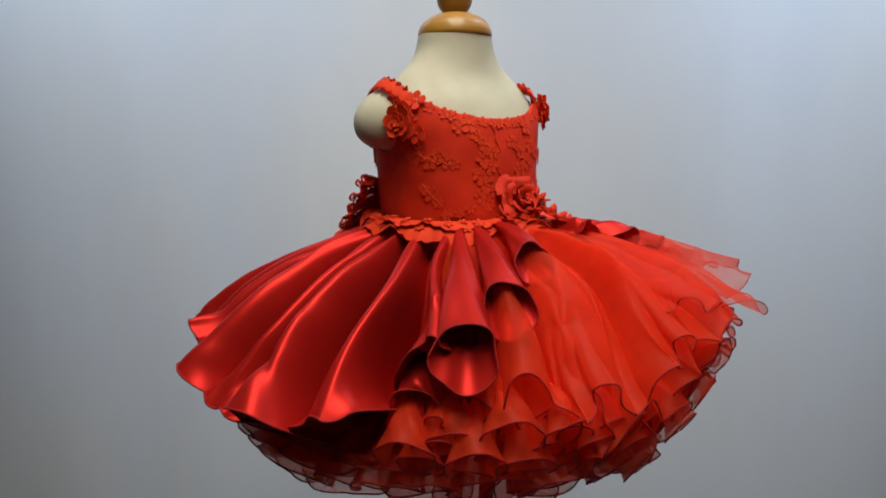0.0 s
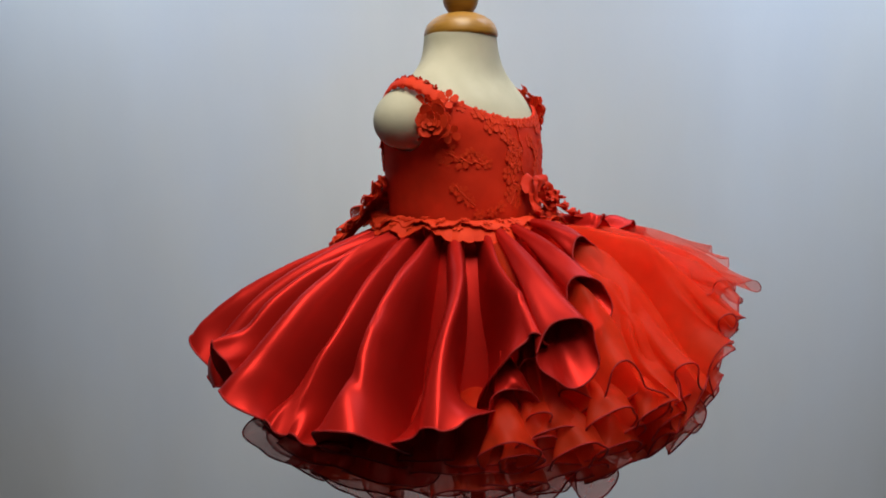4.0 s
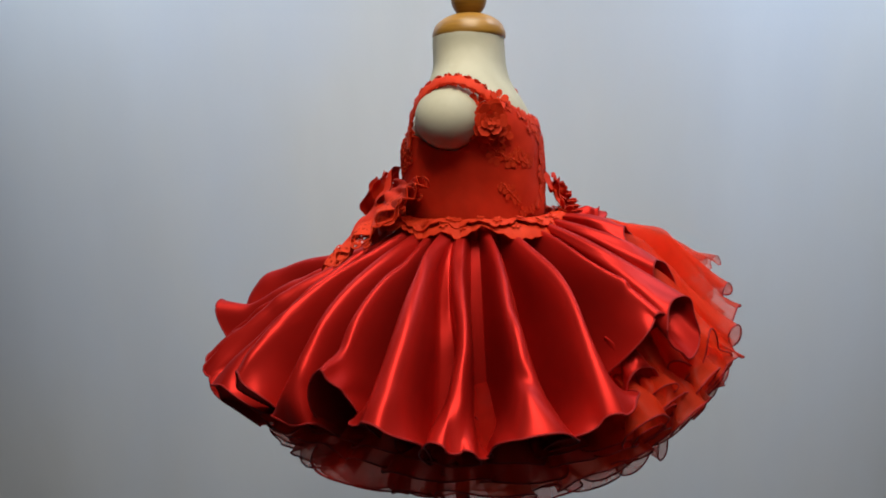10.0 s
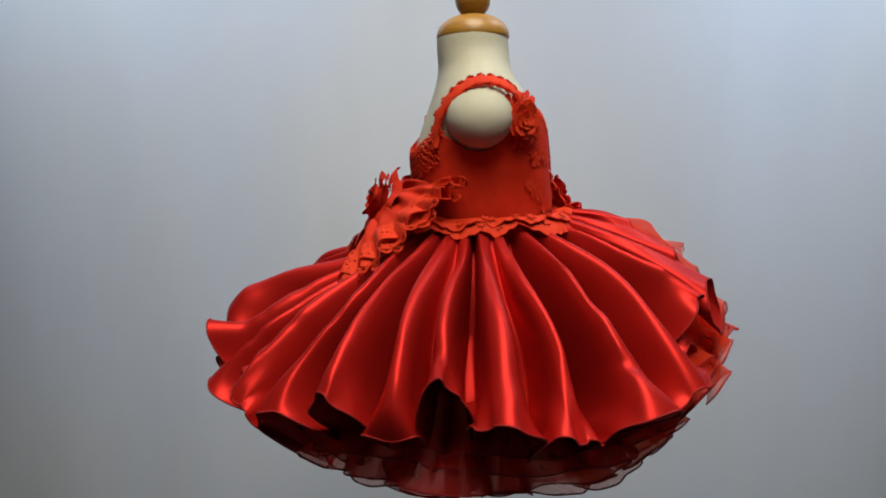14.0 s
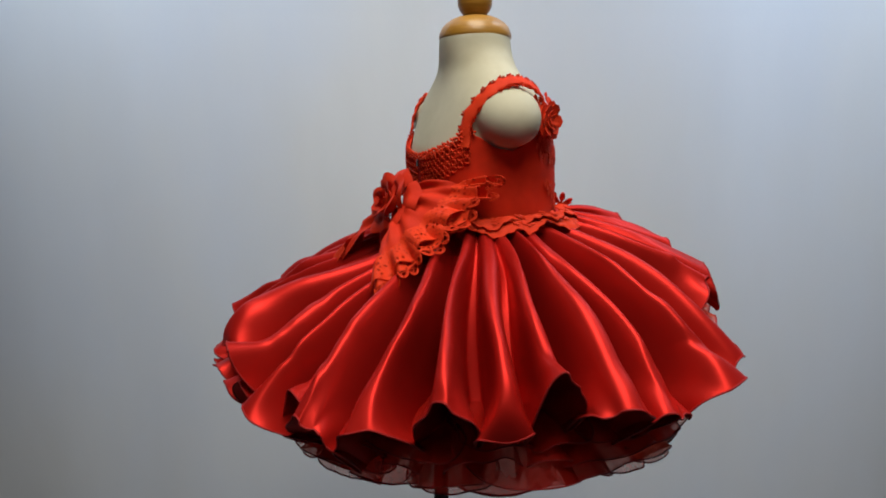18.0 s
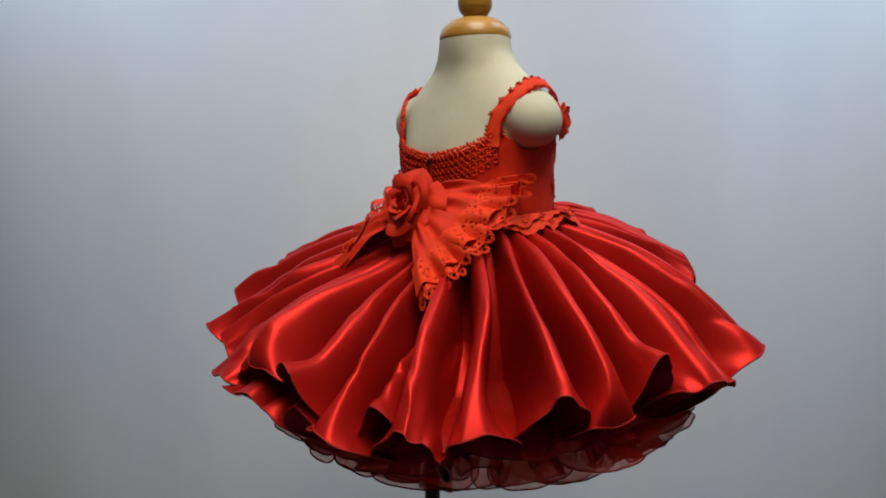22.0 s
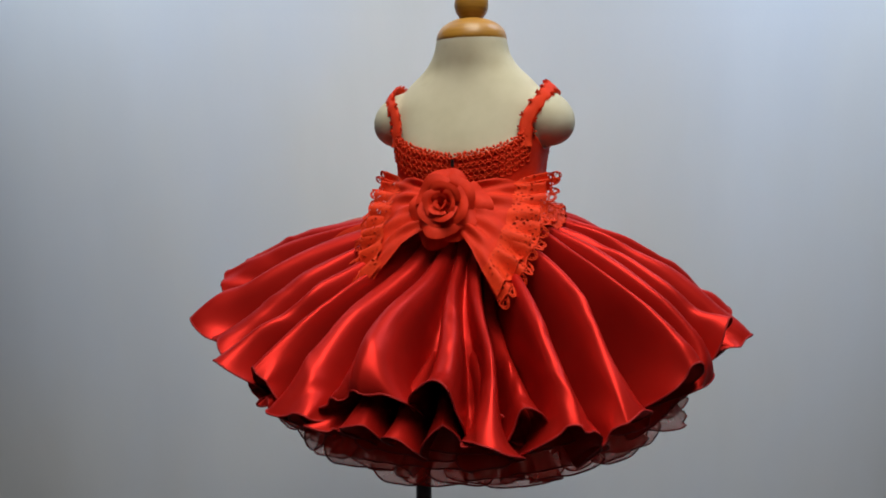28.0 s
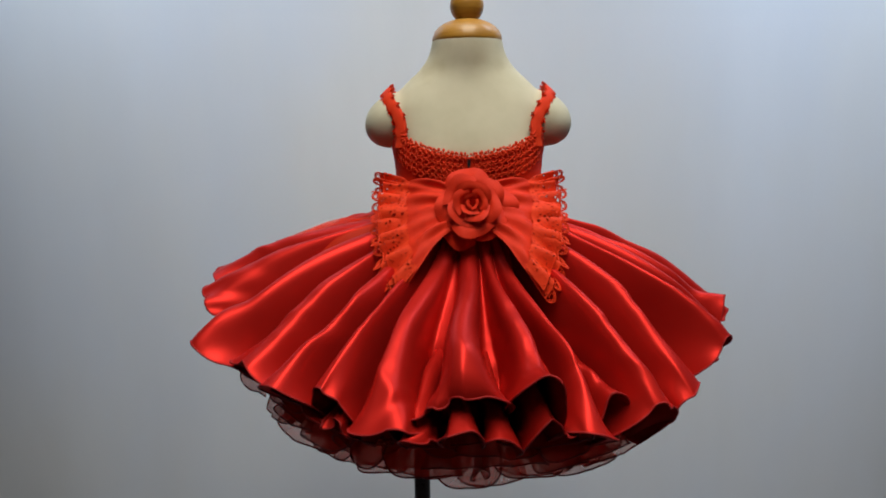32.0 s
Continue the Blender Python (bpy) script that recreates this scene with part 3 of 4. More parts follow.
def skirts(e):
    for deg, r, z, radius in ROLLS:
        flute(e, deg, round_hem(deg, r, z), radius)
    for deg, r, z, radius, span, start in ((226.0, 0.252, 0.536, 0.021, (-110, 240), 0.72), (231.5, 0.236, 0.556, 0.019, (-110, 240), 0.68)):
        flute(e, deg, round_hem(deg, r, z), radius, name="hem_curl", label="curled satin hem fold", start=start, span=span)
    skirt_layer("satin_skirt", finer(fluted(FLUTES, SLITS, 60, 3, creases=90, deep=0.0045, wrinkle=0.0007, ripple=0.0026, waves=43, tucks=46), 2, 0), SATIN, e, "glossy deep red satin overskirt in deep rolling flutes", 0.0010)
    airy = [(a, r, z, 1.5, 0.012, 0.004, 0.0) for a, r, z in ((284, 0.272, 0.608), (299, 0.308, 0.596), (314, 0.296, 0.612), (330, 0.290, 0.606), (346, 0.285, 0.600))]
    dips = [(276, 0.3, 0.006, 1.6)] + [((p[0] + n[0]) / 2, 0.42, 0.012, 1.6) for p, n in zip(airy, airy[1:])] + [(353, 0.3, 0.006, 1.6)]
    skirt_layer("organza_top_ruffle", finer(fluted(airy, dips, 48, 23, 0.0, 0.0012, 30, 0.004, 0.05, ripple=0.006, waves=29, gap=0.02, shed=1.0, undercut=0.0), 2, 0), ORGANZA_TOP, e, "single airy layer of pale red organza with a wired edge", 0.0005)
    rng = random.Random(19)
    for k in range(22):
        deg, radius = 224 + 3.5 * k + rng.uniform(-1.5, 1.5), rng.uniform(0.015, 0.025)
        flute(e, deg, round_hem(deg, rng.uniform(0.250, 0.275), rng.uniform(0.488, 0.528)), radius, ORGANZA, "organza_ruffle", "curled ruffle of sheer orange-red organza", 0.78, (rng.uniform(-70, -20), rng.uniform(200, 250)), 0.15)
    under = [(a, r + 0.012, z - 0.003, fat, 0.006, 0.004, 0.04) for a, r, z, fat in ((116, 0.262, 0.520, 1.4), (108, 0.276, 0.510, 1.5), (101, 0.280, 0.517, 1.3), (95, 0.280, 0.508, 1.4), (88, 0.284, 0.516, 1.7), (80, 0.280, 0.507, 1.4), (73, 0.276, 0.512, 1.5), (65, 0.274, 0.508, 1.4), (57, 0.268, 0.515, 1.5), (50, 0.255, 0.525, 1.4))]
    between = [(120, 0.5, 0.012, 1.6)] + [((p[0] + n[0]) / 2, 0.75, 0.018, 1.5) for p, n in zip(under, under[1:])] + [(46, 0.5, 0.012, 1.6)]
    skirt_layer("satin_underskirt", finer(fluted(under, between, 48, 17, 0.0, 0.001, 30, 0.004, 0.06, ripple=0.005, waves=37, tucks=24, low=0.06), 2, 0), SATIN, e, "shorter crumpled red satin layer under the back of the overskirt", 0.0010)
    for name, drop, turned, seed, label in (("organza_overskirt", 0.0, 0.0, 5, "sheer orange-red organza overskirt panel with wired ruffles"), ("organza_underskirt", 0.020, 9.0, 8, "second sheer orange-red organza panel with wired ruffles"),
                                            ("organza_underskirt", 0.040, 5.0, 9, "lower sheer orange-red organza panel with wired ruffles")):
        ridges = [(a + turned, r + 0.014 - 0.5 * drop, *rest) for a, r, *rest in WIDE_FLUTES]
        slits = [(a + turned, *rest) for a, *rest in WIDE_SLITS]
        skirt_layer(name, finer(fluted(ridges, slits, 48, seed, drop, 0.0016, 70, 0.007, 0.06, 2.0, 40, 0.8, 0.6, 0.008 + 0.05 * drop, 0.45, 31 + 90 * drop, gap=0.02, shed=1.0, undercut=0.0), 2, 0), ORGANZA, e, label, 0.0008)
    # plain lining that hangs inside the layers
    turn = np.linspace(0, 2 * np.pi, 240, endpoint=False)
    lining = []
    for q in np.linspace(0, 1, 24):
        r = 1 + q * (0.85 + 0.05 * np.sin(turn * 13 + 1.5 * np.sin(turn * 3)))
        w = waist(turn) * 0.96 * r[:, None]
        lining.append(np.concatenate([w, np.full((240, 1), WAIST_Z - 0.012 - 0.150 * (0.55 * q + 0.45 * q ** 2))], 1))
    add("lining", sheet("lining", np.array(lining), True), SATIN, e, "plain red satin lining inside the skirt")
    tiers = ((0.162, 0.130, 24, 0.018, ORGANZA_SHADED), (0.162, 0.146, 26, 0.018, ORGANZA_SHADED), (0.160, 0.164, 28, 0.018, ORGANZA_SHADED), (0.146, 0.180, 26, 0.016, ORGANZA_SHEER), (0.124, 0.190, 22, 0.014, ORGANZA_SHEER))
    for k, (rad, drop, lobes, depth, mat) in enumerate(tiers):
        def prof(s, rad=rad, drop=drop):
            return 0.078 + rad * s ** 0.9, WAIST_Z - 0.148 - (drop - 0.118) * (0.3 * s + 0.7 * s ** 2)
        pts = skirt_points(petticoat_nodes(lobes, depth, 40 + k), 1200, 22, prof, 50 + k, wide=0.1, curl=0.42, wrinkle=0.002, sharp=(0.85, 0.85), way=(0.72, 0.66), creases=60, deep=0.006, sag=0.012, late=1.6)
        pts = drape(evened(pts, 480), **{"extra": 0.4, "steps": 16, "gap": 0.006, "weight": 0.0002, "stiff": 0.14, "jitter": 0.0006, "free": 0.6, "hold": 0.12, "begin": 0.4, "seed": 70 + k})
        pts = finer(finer(pts, 3, 1), 2, 0)
        # first three tiers: shaded colour before the cut, lit organza colour after it
        cut = int((0.53 if k > 1 else 0.62) * pts.shape[1])
        skirt_layer("petticoat_layer", pts[:, :cut + 1], mat, e, "sheer red ruffled organza petticoat layer", 0.0008)
        skirt_layer("petticoat_layer", pts[:, cut:], ORGANZA if k < 3 else mat, e, "sheer orange-red ruffled organza petticoat layer" if k < 3 else "sheer red ruffled organza petticoat layer", 0.0008)



# heights of the bodice's upper edge by angle, right half from front (270) to back (90)
EDGE_A = (90, 100, 118, 135, 148, 156, 166, 180, 190, 197, 204, 213, 225, 240, 255, 270)
EDGE_Z = (0.731, 0.732, 0.736, 0.744, 0.757, 0.752, 0.741, 0.738, 0.746, 0.768, 0.786, 0.788, 0.780, 0.774, 0.771, 0.770)
BODY = loft(TORSO, 360)
BODY_Z = BODY[::-1, 0, 2]


def edge_height(deg):
    d = np.mod(np.asarray(deg, float), 360.0)
    d = np.where(d < 90, 180 - d, np.where(d > 270, 540 - d, d))
    return np.interp(d, EDGE_A, EDGE_Z)


def on_body(deg, z, off=0.0):
    """A point off metres outside the bodice at an angle and height; arrays welcome."""
    deg, z = np.broadcast_arrays(np.asarray(deg, float), np.asarray(z, float))
    fz = np.interp(z, BODY_Z, np.arange(len(BODY_Z)))
    k = np.clip(fz.astype(int), 0, len(BODY_Z) - 2)
    f = fz - k
    rev = BODY[::-1]
    d = np.mod(deg, 360)
    j0 = np.floor(d).astype(int) % 360
    j1 = (j0 + 1) % 360
    g = d - np.floor(d)

    def at(jj):
        return rev[k, jj] * (1 - f)[..., None] + rev[k + 1, jj] * f[..., None]
    p = at(j0) * (1 - g)[..., None] + at(j1) * g[..., None]
    ln = np.hypot(p[..., 0], p[..., 1])
    m = 1 + (0.0048 + off) / ln
    return np.stack([p[..., 0] * m, p[..., 1] * m, z], -1)


def bodice(e):
    deg = np.arange(360.0)
    top = edge_height(deg)
    top = (np.roll(top, 2) + np.roll(top, -2) + np.roll(top, 1) + np.roll(top, -1) + top) / 5
    rows = []
    for q in np.linspace(0, 1, 44):
        z = 0.655 + (top - 0.655) * q
        fold = 0.0007 * np.sin(np.radians(deg) * 5 + z * 90) * (1 - q) + 0.0005 * np.sin(np.radians(deg) * 11 - z * 60)
        rows.append(on_body(deg, z, fold))
    rows.append(on_body(deg, top, -0.003))
    return add("bodice", sheet("bodice", np.array(rows), True), BODICE, e, "fitted red crepe bodice with lace applique")


def frame_on(deg, z, off=0.0):
    """A point on the bodice with its sideways, upward and outward directions."""
    p = Vector(on_body(deg, z, off))
    u = (Vector(on_body(deg + 2, z, off)) - Vector(on_body(deg - 2, z, off))).normalized()
    v = (Vector(on_body(deg, z + 0.003, off)) - Vector(on_body(deg, z - 0.003, off))).normalized()
    return p, u, v, u.cross(v).normalized()


def blossom(radius, petals, rng, cup=0.25, depth=0.0012, fat=3.0):
    """A flat lace flower in its own plane: petals as rounded blades round a raised eye."""
    bm = bmesh.new()
    for k in range(petals):
        a = 2 * math.pi * k / petals + rng.uniform(-0.12, 0.12)
        ln = radius * rng.uniform(0.88, 1.1)
        wd = ln * fat / petals
        lows, tops = [], []
        pts = [(0.12, 0.0)] + [(0.35, 0.62), (0.62, 1.0), (0.86, 0.8), (1.0, 0.0), (0.86, -0.8), (0.62, -1.0), (0.35, -0.62)]
        for lift in (0.0, 1.0):
            row = []
            for r, w in pts:
                x, y = r * ln, w * wd * 0.5
                row.append(bm.verts.new((x * math.cos(a) - y * math.sin(a), x * math.sin(a) + y * math.cos(a), cup * r * r * radius + lift * depth)))
            (tops if lift else lows).extend(row)
        bm.faces.new(tops)
        for j in range(len(pts)):
            q = (j + 1) % len(pts)
            bm.faces.new((lows[j], lows[q], tops[q], tops[j]))
    bmesh.ops.create_uvsphere(bm, u_segments=8, v_segments=5, radius=radius * 0.18, matrix=Matrix.Translation((0, 0, depth)) @ Matrix.Diagonal((1, 1, 0.35, 1)))
    return bm


def place(bm, p, u, v, n, spin=0.0):
    m = Matrix((u, v, n)).transposed().to_4x4()
    m.translation = p
    bm.transform(m @ Matrix.Rotation(spin, 4, "Z"))
    return bm


def lace_flowers(e):
    """Small blossoms sewn along the neckline and down the front, with stems."""
    rng = random.Random(8)
    spots = []
    for k in range(15):                                     # along the front neckline
        d = 270 + (k - 7) * 7.5 + rng.uniform(-1.5, 1.5)
        spots.append((d, float(edge_height(d)) - 0.004, 0.0062))
    for d, z, r in ((228, 0.730, 0.0090), (217, 0.729, 0.0085), (206, 0.733, 0.0095), (202, 0.744, 0.0105), (209, 0.741, 0.0075), (222, 0.737, 0.0066), (233, 0.727, 0.0062),
                    (217, 0.697, 0.0085), (222, 0.689, 0.0065), (212, 0.703, 0.0056), (248, 0.755, 0.009), (255, 0.745, 0.0105), (261, 0.738, 0.008), (252, 0.732, 0.0078),
                    (258, 0.724, 0.0095), (249, 0.716, 0.0085), (254, 0.707, 0.0095), (261, 0.699, 0.0075), (250, 0.695, 0.0085), (256, 0.685, 0.0075), (243, 0.683, 0.0068),
                    (236, 0.678, 0.006), (228, 0.676, 0.0065), (278, 0.748, 0.009), (286, 0.738, 0.0085), (292, 0.727, 0.0095), (284, 0.718, 0.0085), (298, 0.742, 0.0085), (306, 0.736, 0.009),
                    (314, 0.729, 0.0085), (322, 0.733, 0.009), (300, 0.712, 0.008), (290, 0.702, 0.0085), (308, 0.700, 0.0075), (243, 0.765, 0.0095), (236, 0.762, 0.0075), (297, 0.762, 0.0095)):
        spots.append((d, z, r))
    for d, z, r in spots:
        p, u, v, n = frame_on(d, z, 0.0006)
        bm = place(blossom(r, rng.choice((5, 5, 6)), rng, 0.02, 0.0004, 3.4), p, u, v, n, rng.uniform(0, 6))
        part("lace_flower", bm, LACE, e, crisp=True)
    for path in (((203, 0.740), (212, 0.733), (222, 0.728), (232, 0.727)), ((248, 0.758), (254, 0.742), (257, 0.727), (251, 0.714), (257, 0.70), (251, 0.686)), ((262, 0.76), (266, 0.742), (263, 0.728), (267, 0.712), (262, 0.698)),
                 ((278, 0.75), (287, 0.737), (285, 0.72), (292, 0.704)), ((297, 0.745), (308, 0.735), (320, 0.731)), ((212, 0.704), (217, 0.696), (224, 0.687))):
        q = np.array(path)
        t = np.linspace(0, len(q) - 1, 40)
        d, z = np.interp(t, np.arange(len(q)), q[:, 0]), np.interp(t, np.arange(len(q)), q[:, 1])
        d, z = d + 1.2 * np.sin(t * 7), z + 0.0018 * np.cos(t * 8)
        add("lace_stem", sheet("lace_stem", tube(on_body(d, z, 0.0008), 0.0008, 6), True), LACE, e)


def strap_line(s, n=60):
    f0, f1 = on_body(208, 0.768), on_body(204, 0.788)
    b1, b0 = on_body(147, 0.766), on_body(146, 0.742)
    key = np.array(((-f0[0], f0[1], f0[2]), (-f1[0], f1[1], f1[2]), (0.0905, -0.024, 0.799), (0.093, -0.006, 0.807), (0.092, 0.014, 0.806), (0.0895, 0.032, 0.794), (-b1[0], b1[1], b1[2] + 0.006), (-b0[0], b0[1], b0[2])))
    t = np.linspace(0, len(key) - 1, n)
    p = np.stack([np.interp(t, np.arange(len(key)), key[:, k]) for k in range(3)], 1)
    for _ in range(14):
        p[1:-1] = (p[:-2] + 2 * p[1:-1] + p[2:]) / 4
    p[:, 0] *= s
    return p


def straps(e):
    """Lace bands over the shoulders, crinkled along their edges."""
    rng = random.Random(5)
    for s in (-1, 1):
        line = strap_line(s)
        d = np.gradient(line, axis=0)
        d /= np.linalg.norm(d, axis=1, keepdims=True)
        mid = np.array((s * 0.055, 0.004, 0.765))
        out = line - mid
        out -= (out * d).sum(1, keepdims=True) * d
        out /= np.linalg.norm(out, axis=1, keepdims=True)
        side = np.cross(d, out)
        w = np.linspace(-1, 1, 7)
        half = 0.0070
        top = line[:, None] + side[:, None] * (w * half)[None, :, None] + out[:, None] * (0.0012 + 0.0012 * (1 - w ** 2))[None, :, None] + out[:, None] * (0.0009 * np.sin(np.arange(60) * 1.3))[:, None, None] * (w ** 2)[None, :, None]
        low = top - out[:, None] * 0.0016
        ob = add("shoulder_strap", sheet("shoulder_strap", np.concatenate([top, low[:, ::-1]], 1), True), LACE, e, "red lace shoulder strap with ruffled edges")
        for edge in (-1, 1):
            for k in range(2, 58, 4):
                p = Vector(line[k] + side[k] * edge * half * 0.85 + out[k] * 0.0022)
                bm = blossom(0.0044, 6, rng, 0.12)
                place(bm, p, Vector(d[k]), Vector(side[k]) * 1.0, Vector(d[k]).cross(Vector(side[k])), rng.uniform(0, 6))
                part("lace_scallop", bm, LACE, ob)
        # large flower where the strap meets the bodice
        deg, z = (201, 0.768) if s < 0 else (337, 0.781)
        p, u, v, n = frame_on(deg, z, 0.006)
        flower = part("cloth_flower", place(blossom(0.0205, 7, rng, 0.10, 0.0010, 5.0), p, u, v, n, 0.3), LACE, e, "layered red lace flower on the strap", crisp=True)
        for k, (r, lift) in enumerate(((0.0165, 0.0022), (0.0105, 0.0042), (0.006, 0.006))):
            part("petal", place(blossom(r, 6, rng, 0.30, 0.0010, 5.0), p + n * lift, u, v, n, k * 0.6), LACE, flower, crisp=True)
        # spray of leaves over the shoulder
        for k, (dd, dz) in enumerate(((7, 0.020), (-6, 0.016), (9, -0.012), (-8, -0.008))):
            p, u, v, n = frame_on(deg + (dd if s < 0 else -dd), z + dz, 0.003)
            part("lace_flower", place(blossom(0.0115, 5, rng, 0.15, 0.0008, 3.6), p, u, v, n, k), LACE, e, crisp=True)


def rose(e, centre, facing, size, seed, label):
    """A cloth rose: curled petals in turns round a bud, wider outward."""
    rng = random.Random(seed)
    n = Vector(facing).normalized()
    u = Vector((0, 0, 1)).cross(n).normalized()
    v = n.cross(u)
    m = Matrix((u, v, n)).transposed().to_4x4()
    m.translation = Vector(centre)
    head = None
    total = 19
    turn_by = rng.uniform(0, 6)
    for k in range(total):
        f = k / (total - 1)
        a = turn_by + k * 2.4
        rad = size * (0.05 + 0.40 * f ** 0.9)
        tilt = radians(-8 + 92 * f ** 1.15 + rng.uniform(-5, 5))
        arc = (2.7 - 1.45 * f) * rng.uniform(0.9, 1.1)
        ln = size * (0.50 + 0.16 * f) * rng.uniform(0.92, 1.08)
        base = size * (0.20 - 0.18 * f)
        ph, lop = rng.uniform(0, 6), rng.uniform(-0.5, 0.5)
        g = []
        for i in range(11):
            x = i / 10
            row = []
            for j in range(15):
                y = j / 7 - 1
                fall = x * ln * (1 - 0.22 * abs(y) ** 2.5 * x + f * x * x * (0.20 * max(0, 1 - abs(y - lop) * 1.4) - 0.05))
                curl = max(0, x - 0.70) ** 1.5 * ln * (1.1 + 1.1 * f)
                wave = size * (0.012 + 0.075 * f) * math.sin(5.0 * y + ph) * x * x
                w = a + y * arc / 2 * (0.8 + 0.2 * x)
                rr = rad + math.sin(tilt) * fall + curl * (1 - 0.5 * f) + wave * 0.5
                zz = base + math.cos(tilt) * fall - curl * (0.35 + 0.6 * f) + wave
                row.append(tuple(m @ Vector((rr * math.cos(w), rr * math.sin(w), zz))))
            g.append(row)
        me = sheet("petal", np.array(g))
        if head is None:
            head = add("cloth_rose", me, PETAL, e, label)
        else:
            add("petal", me, PETAL, head)
    return head


def scallop_edge(line, out, step, size, mat, e, name="lace_scallop"):
    """Open lace arches along a line: an outer bow, an inner ring and spokes, as one small mesh each."""
    p = np.asarray(line, float)
    seg = np.r_[0, np.cumsum(np.linalg.norm(np.diff(p, axis=0), axis=1))]
    count = max(1, int(seg[-1] / step))
    for k in range(count):
        l0, l1 = seg[-1] * k / count, seg[-1] * (k + 1) / count
        lm = (l0 + l1) / 2
        c = np.array([np.interp(lm, seg, p[:, i]) for i in range(3)])
        a = np.array([np.interp(l0, seg, p[:, i]) for i in range(3)])
        b = np.array([np.interp(l1, seg, p[:, i]) for i in range(3)])
        o = np.array([np.interp(lm, seg, np.asarray(out)[:, i]) for i in range(3)])
        o /= np.linalg.norm(o)
        th = np.linspace(0, np.pi, 15)
        bow = c + np.outer(np.cos(th), (a - b) / 2) + np.outer(np.sin(th), o * size)
        th2 = np.linspace(0, 2 * np.pi, 13)[:-1]
        ring = c + o * size * 0.45 + np.outer(np.cos(th2), (a - b) * 0.24) + np.outer(np.sin(th2), o * size * 0.28)
        me = bpy.data.meshes.new(name)
        vs, fs = [], []
        lines = [(tube(bow, 0.0006, 5), False), (tube(bow * 0.84 + (c + o * size * 0.1) * 0.16, 0.0004, 5), False), (tube(ring, 0.0005, 5, True), False)]
        for q in (0.35, 0.9, 1.57, 2.24, 2.8):
            tip = c + math.cos(q) * (a - b) / 2 + math.sin(q) * o * size
            lines.append((tube(np.linspace(c + o * size * 0.45 + (tip - c - o * size * 0.45) * 0.42, tip, 3), 0.0006, 4), False))
        lines.append((tube(np.linspace(a, b, 4), 0.001, 4), False))
        for g, _ in lines:
            base = len(vs)
            r, cc = g.shape[:2]
            vs.extend(map(tuple, g.reshape(-1, 3)))
            for i in range(r - 1):
                for j in range(cc):
                    fs.append((base + i * cc + j, base + i * cc + (j + 1) % cc, base + (i + 1) * cc + (j + 1) % cc, base + (i + 1) * cc + j))
        me.from_pydata(vs, [], fs)
        add(name, smooth(me), mat, e)


def peplum(e):
    """Gathered lace strip in two layers round the waist, its free edge in broad soft scallops."""
    n = 900
    deg = np.linspace(0, 360, n, endpoint=False)
    a = np.radians(deg)
    for layer in range(2):
        rng = np.random.default_rng(12 + layer)
        wob = sum(rng.normal() * np.sin(a * k + rng.uniform(0, 6)) for k in (3, 5, 8)) * 0.4
        scal = 0.5 + 0.5 * np.sin(a * 11 + 1.1 * np.sin(a * 3 + layer) + layer) + 0.30 * np.abs(np.sin(a * 34 + layer))
        length = (0.023 if layer == 0 else 0.015) + 0.004 * wob + 0.007 * scal + 0.004 * np.sin(a) ** 2
        rows = []
        for q in np.linspace(0, 1, 16):
            b = waist(a) * (1.045 + 0.004 * layer)
            o = b / np.linalg.norm(b, axis=1, keepdims=True)
            ruf = 0.0044 * q * np.sin(a * 9 + 2.2 * np.sin(a * 4 + 0.3 * layer)) + 0.0008 * q * np.sin(a * 37)
            out = length * q * (0.98 - 0.22 * q) + 0.001
            z = 0.6690 + 0.0016 * layer - length * q * (0.20 + 0.42 * q) + ruf + (0.007 + 0.003 * layer) * q
            rows.append(np.concatenate([b + o * out[:, None], z[:, None]], 1))
        pts = np.array(rows)
        ob = add("waist_lace", sheet("waist_lace", pts, True), LACE, e, "gathered red lace strip round the waist")
        add("lace_edge", sheet("lace_edge", tube(pts[-1], 0.0009, 5, True), True), LACE, ob)
        pick = random.Random(layer)
        for k in range(34):
            c, r = int((k + pick.uniform(0.2, 0.8)) * n / 34) % n, pick.choice((5, 7, 9, 10))
            u = Vector(pts[r, (c + 3) % n] - pts[r, c - 3]).normalized()
            v = Vector(pts[r + 2, c] - pts[r - 2, c]).normalized()
            out = u.cross(v).normalized()
            out = out if out.z > 0 else -out
            v = out.cross(u)
            bm = place(blossom(pick.uniform(0.0045, 0.0065), pick.choice((5, 6)), pick, 0.08, 0.0006), Vector(pts[r, c]) + out * 0.0008, u, v, out, pick.uniform(0, 6))
            part("lace_flower", bm, LACE, ob, crisp=True)
    for z in (0.6695, 0.6660):
        w = waist(a) * 1.05
        o = w / np.linalg.norm(w, axis=1, keepdims=True)
        line = np.concatenate([w + o * (0.0012 + 0.0007 * np.sin(a * 90))[:, None], (z + 0.001 * np.cos(a * 90))[:, None]], 1)
        add("lace_braid", sheet("lace_braid", tube(line, 0.0008, 5, True), True), LACE, ob)


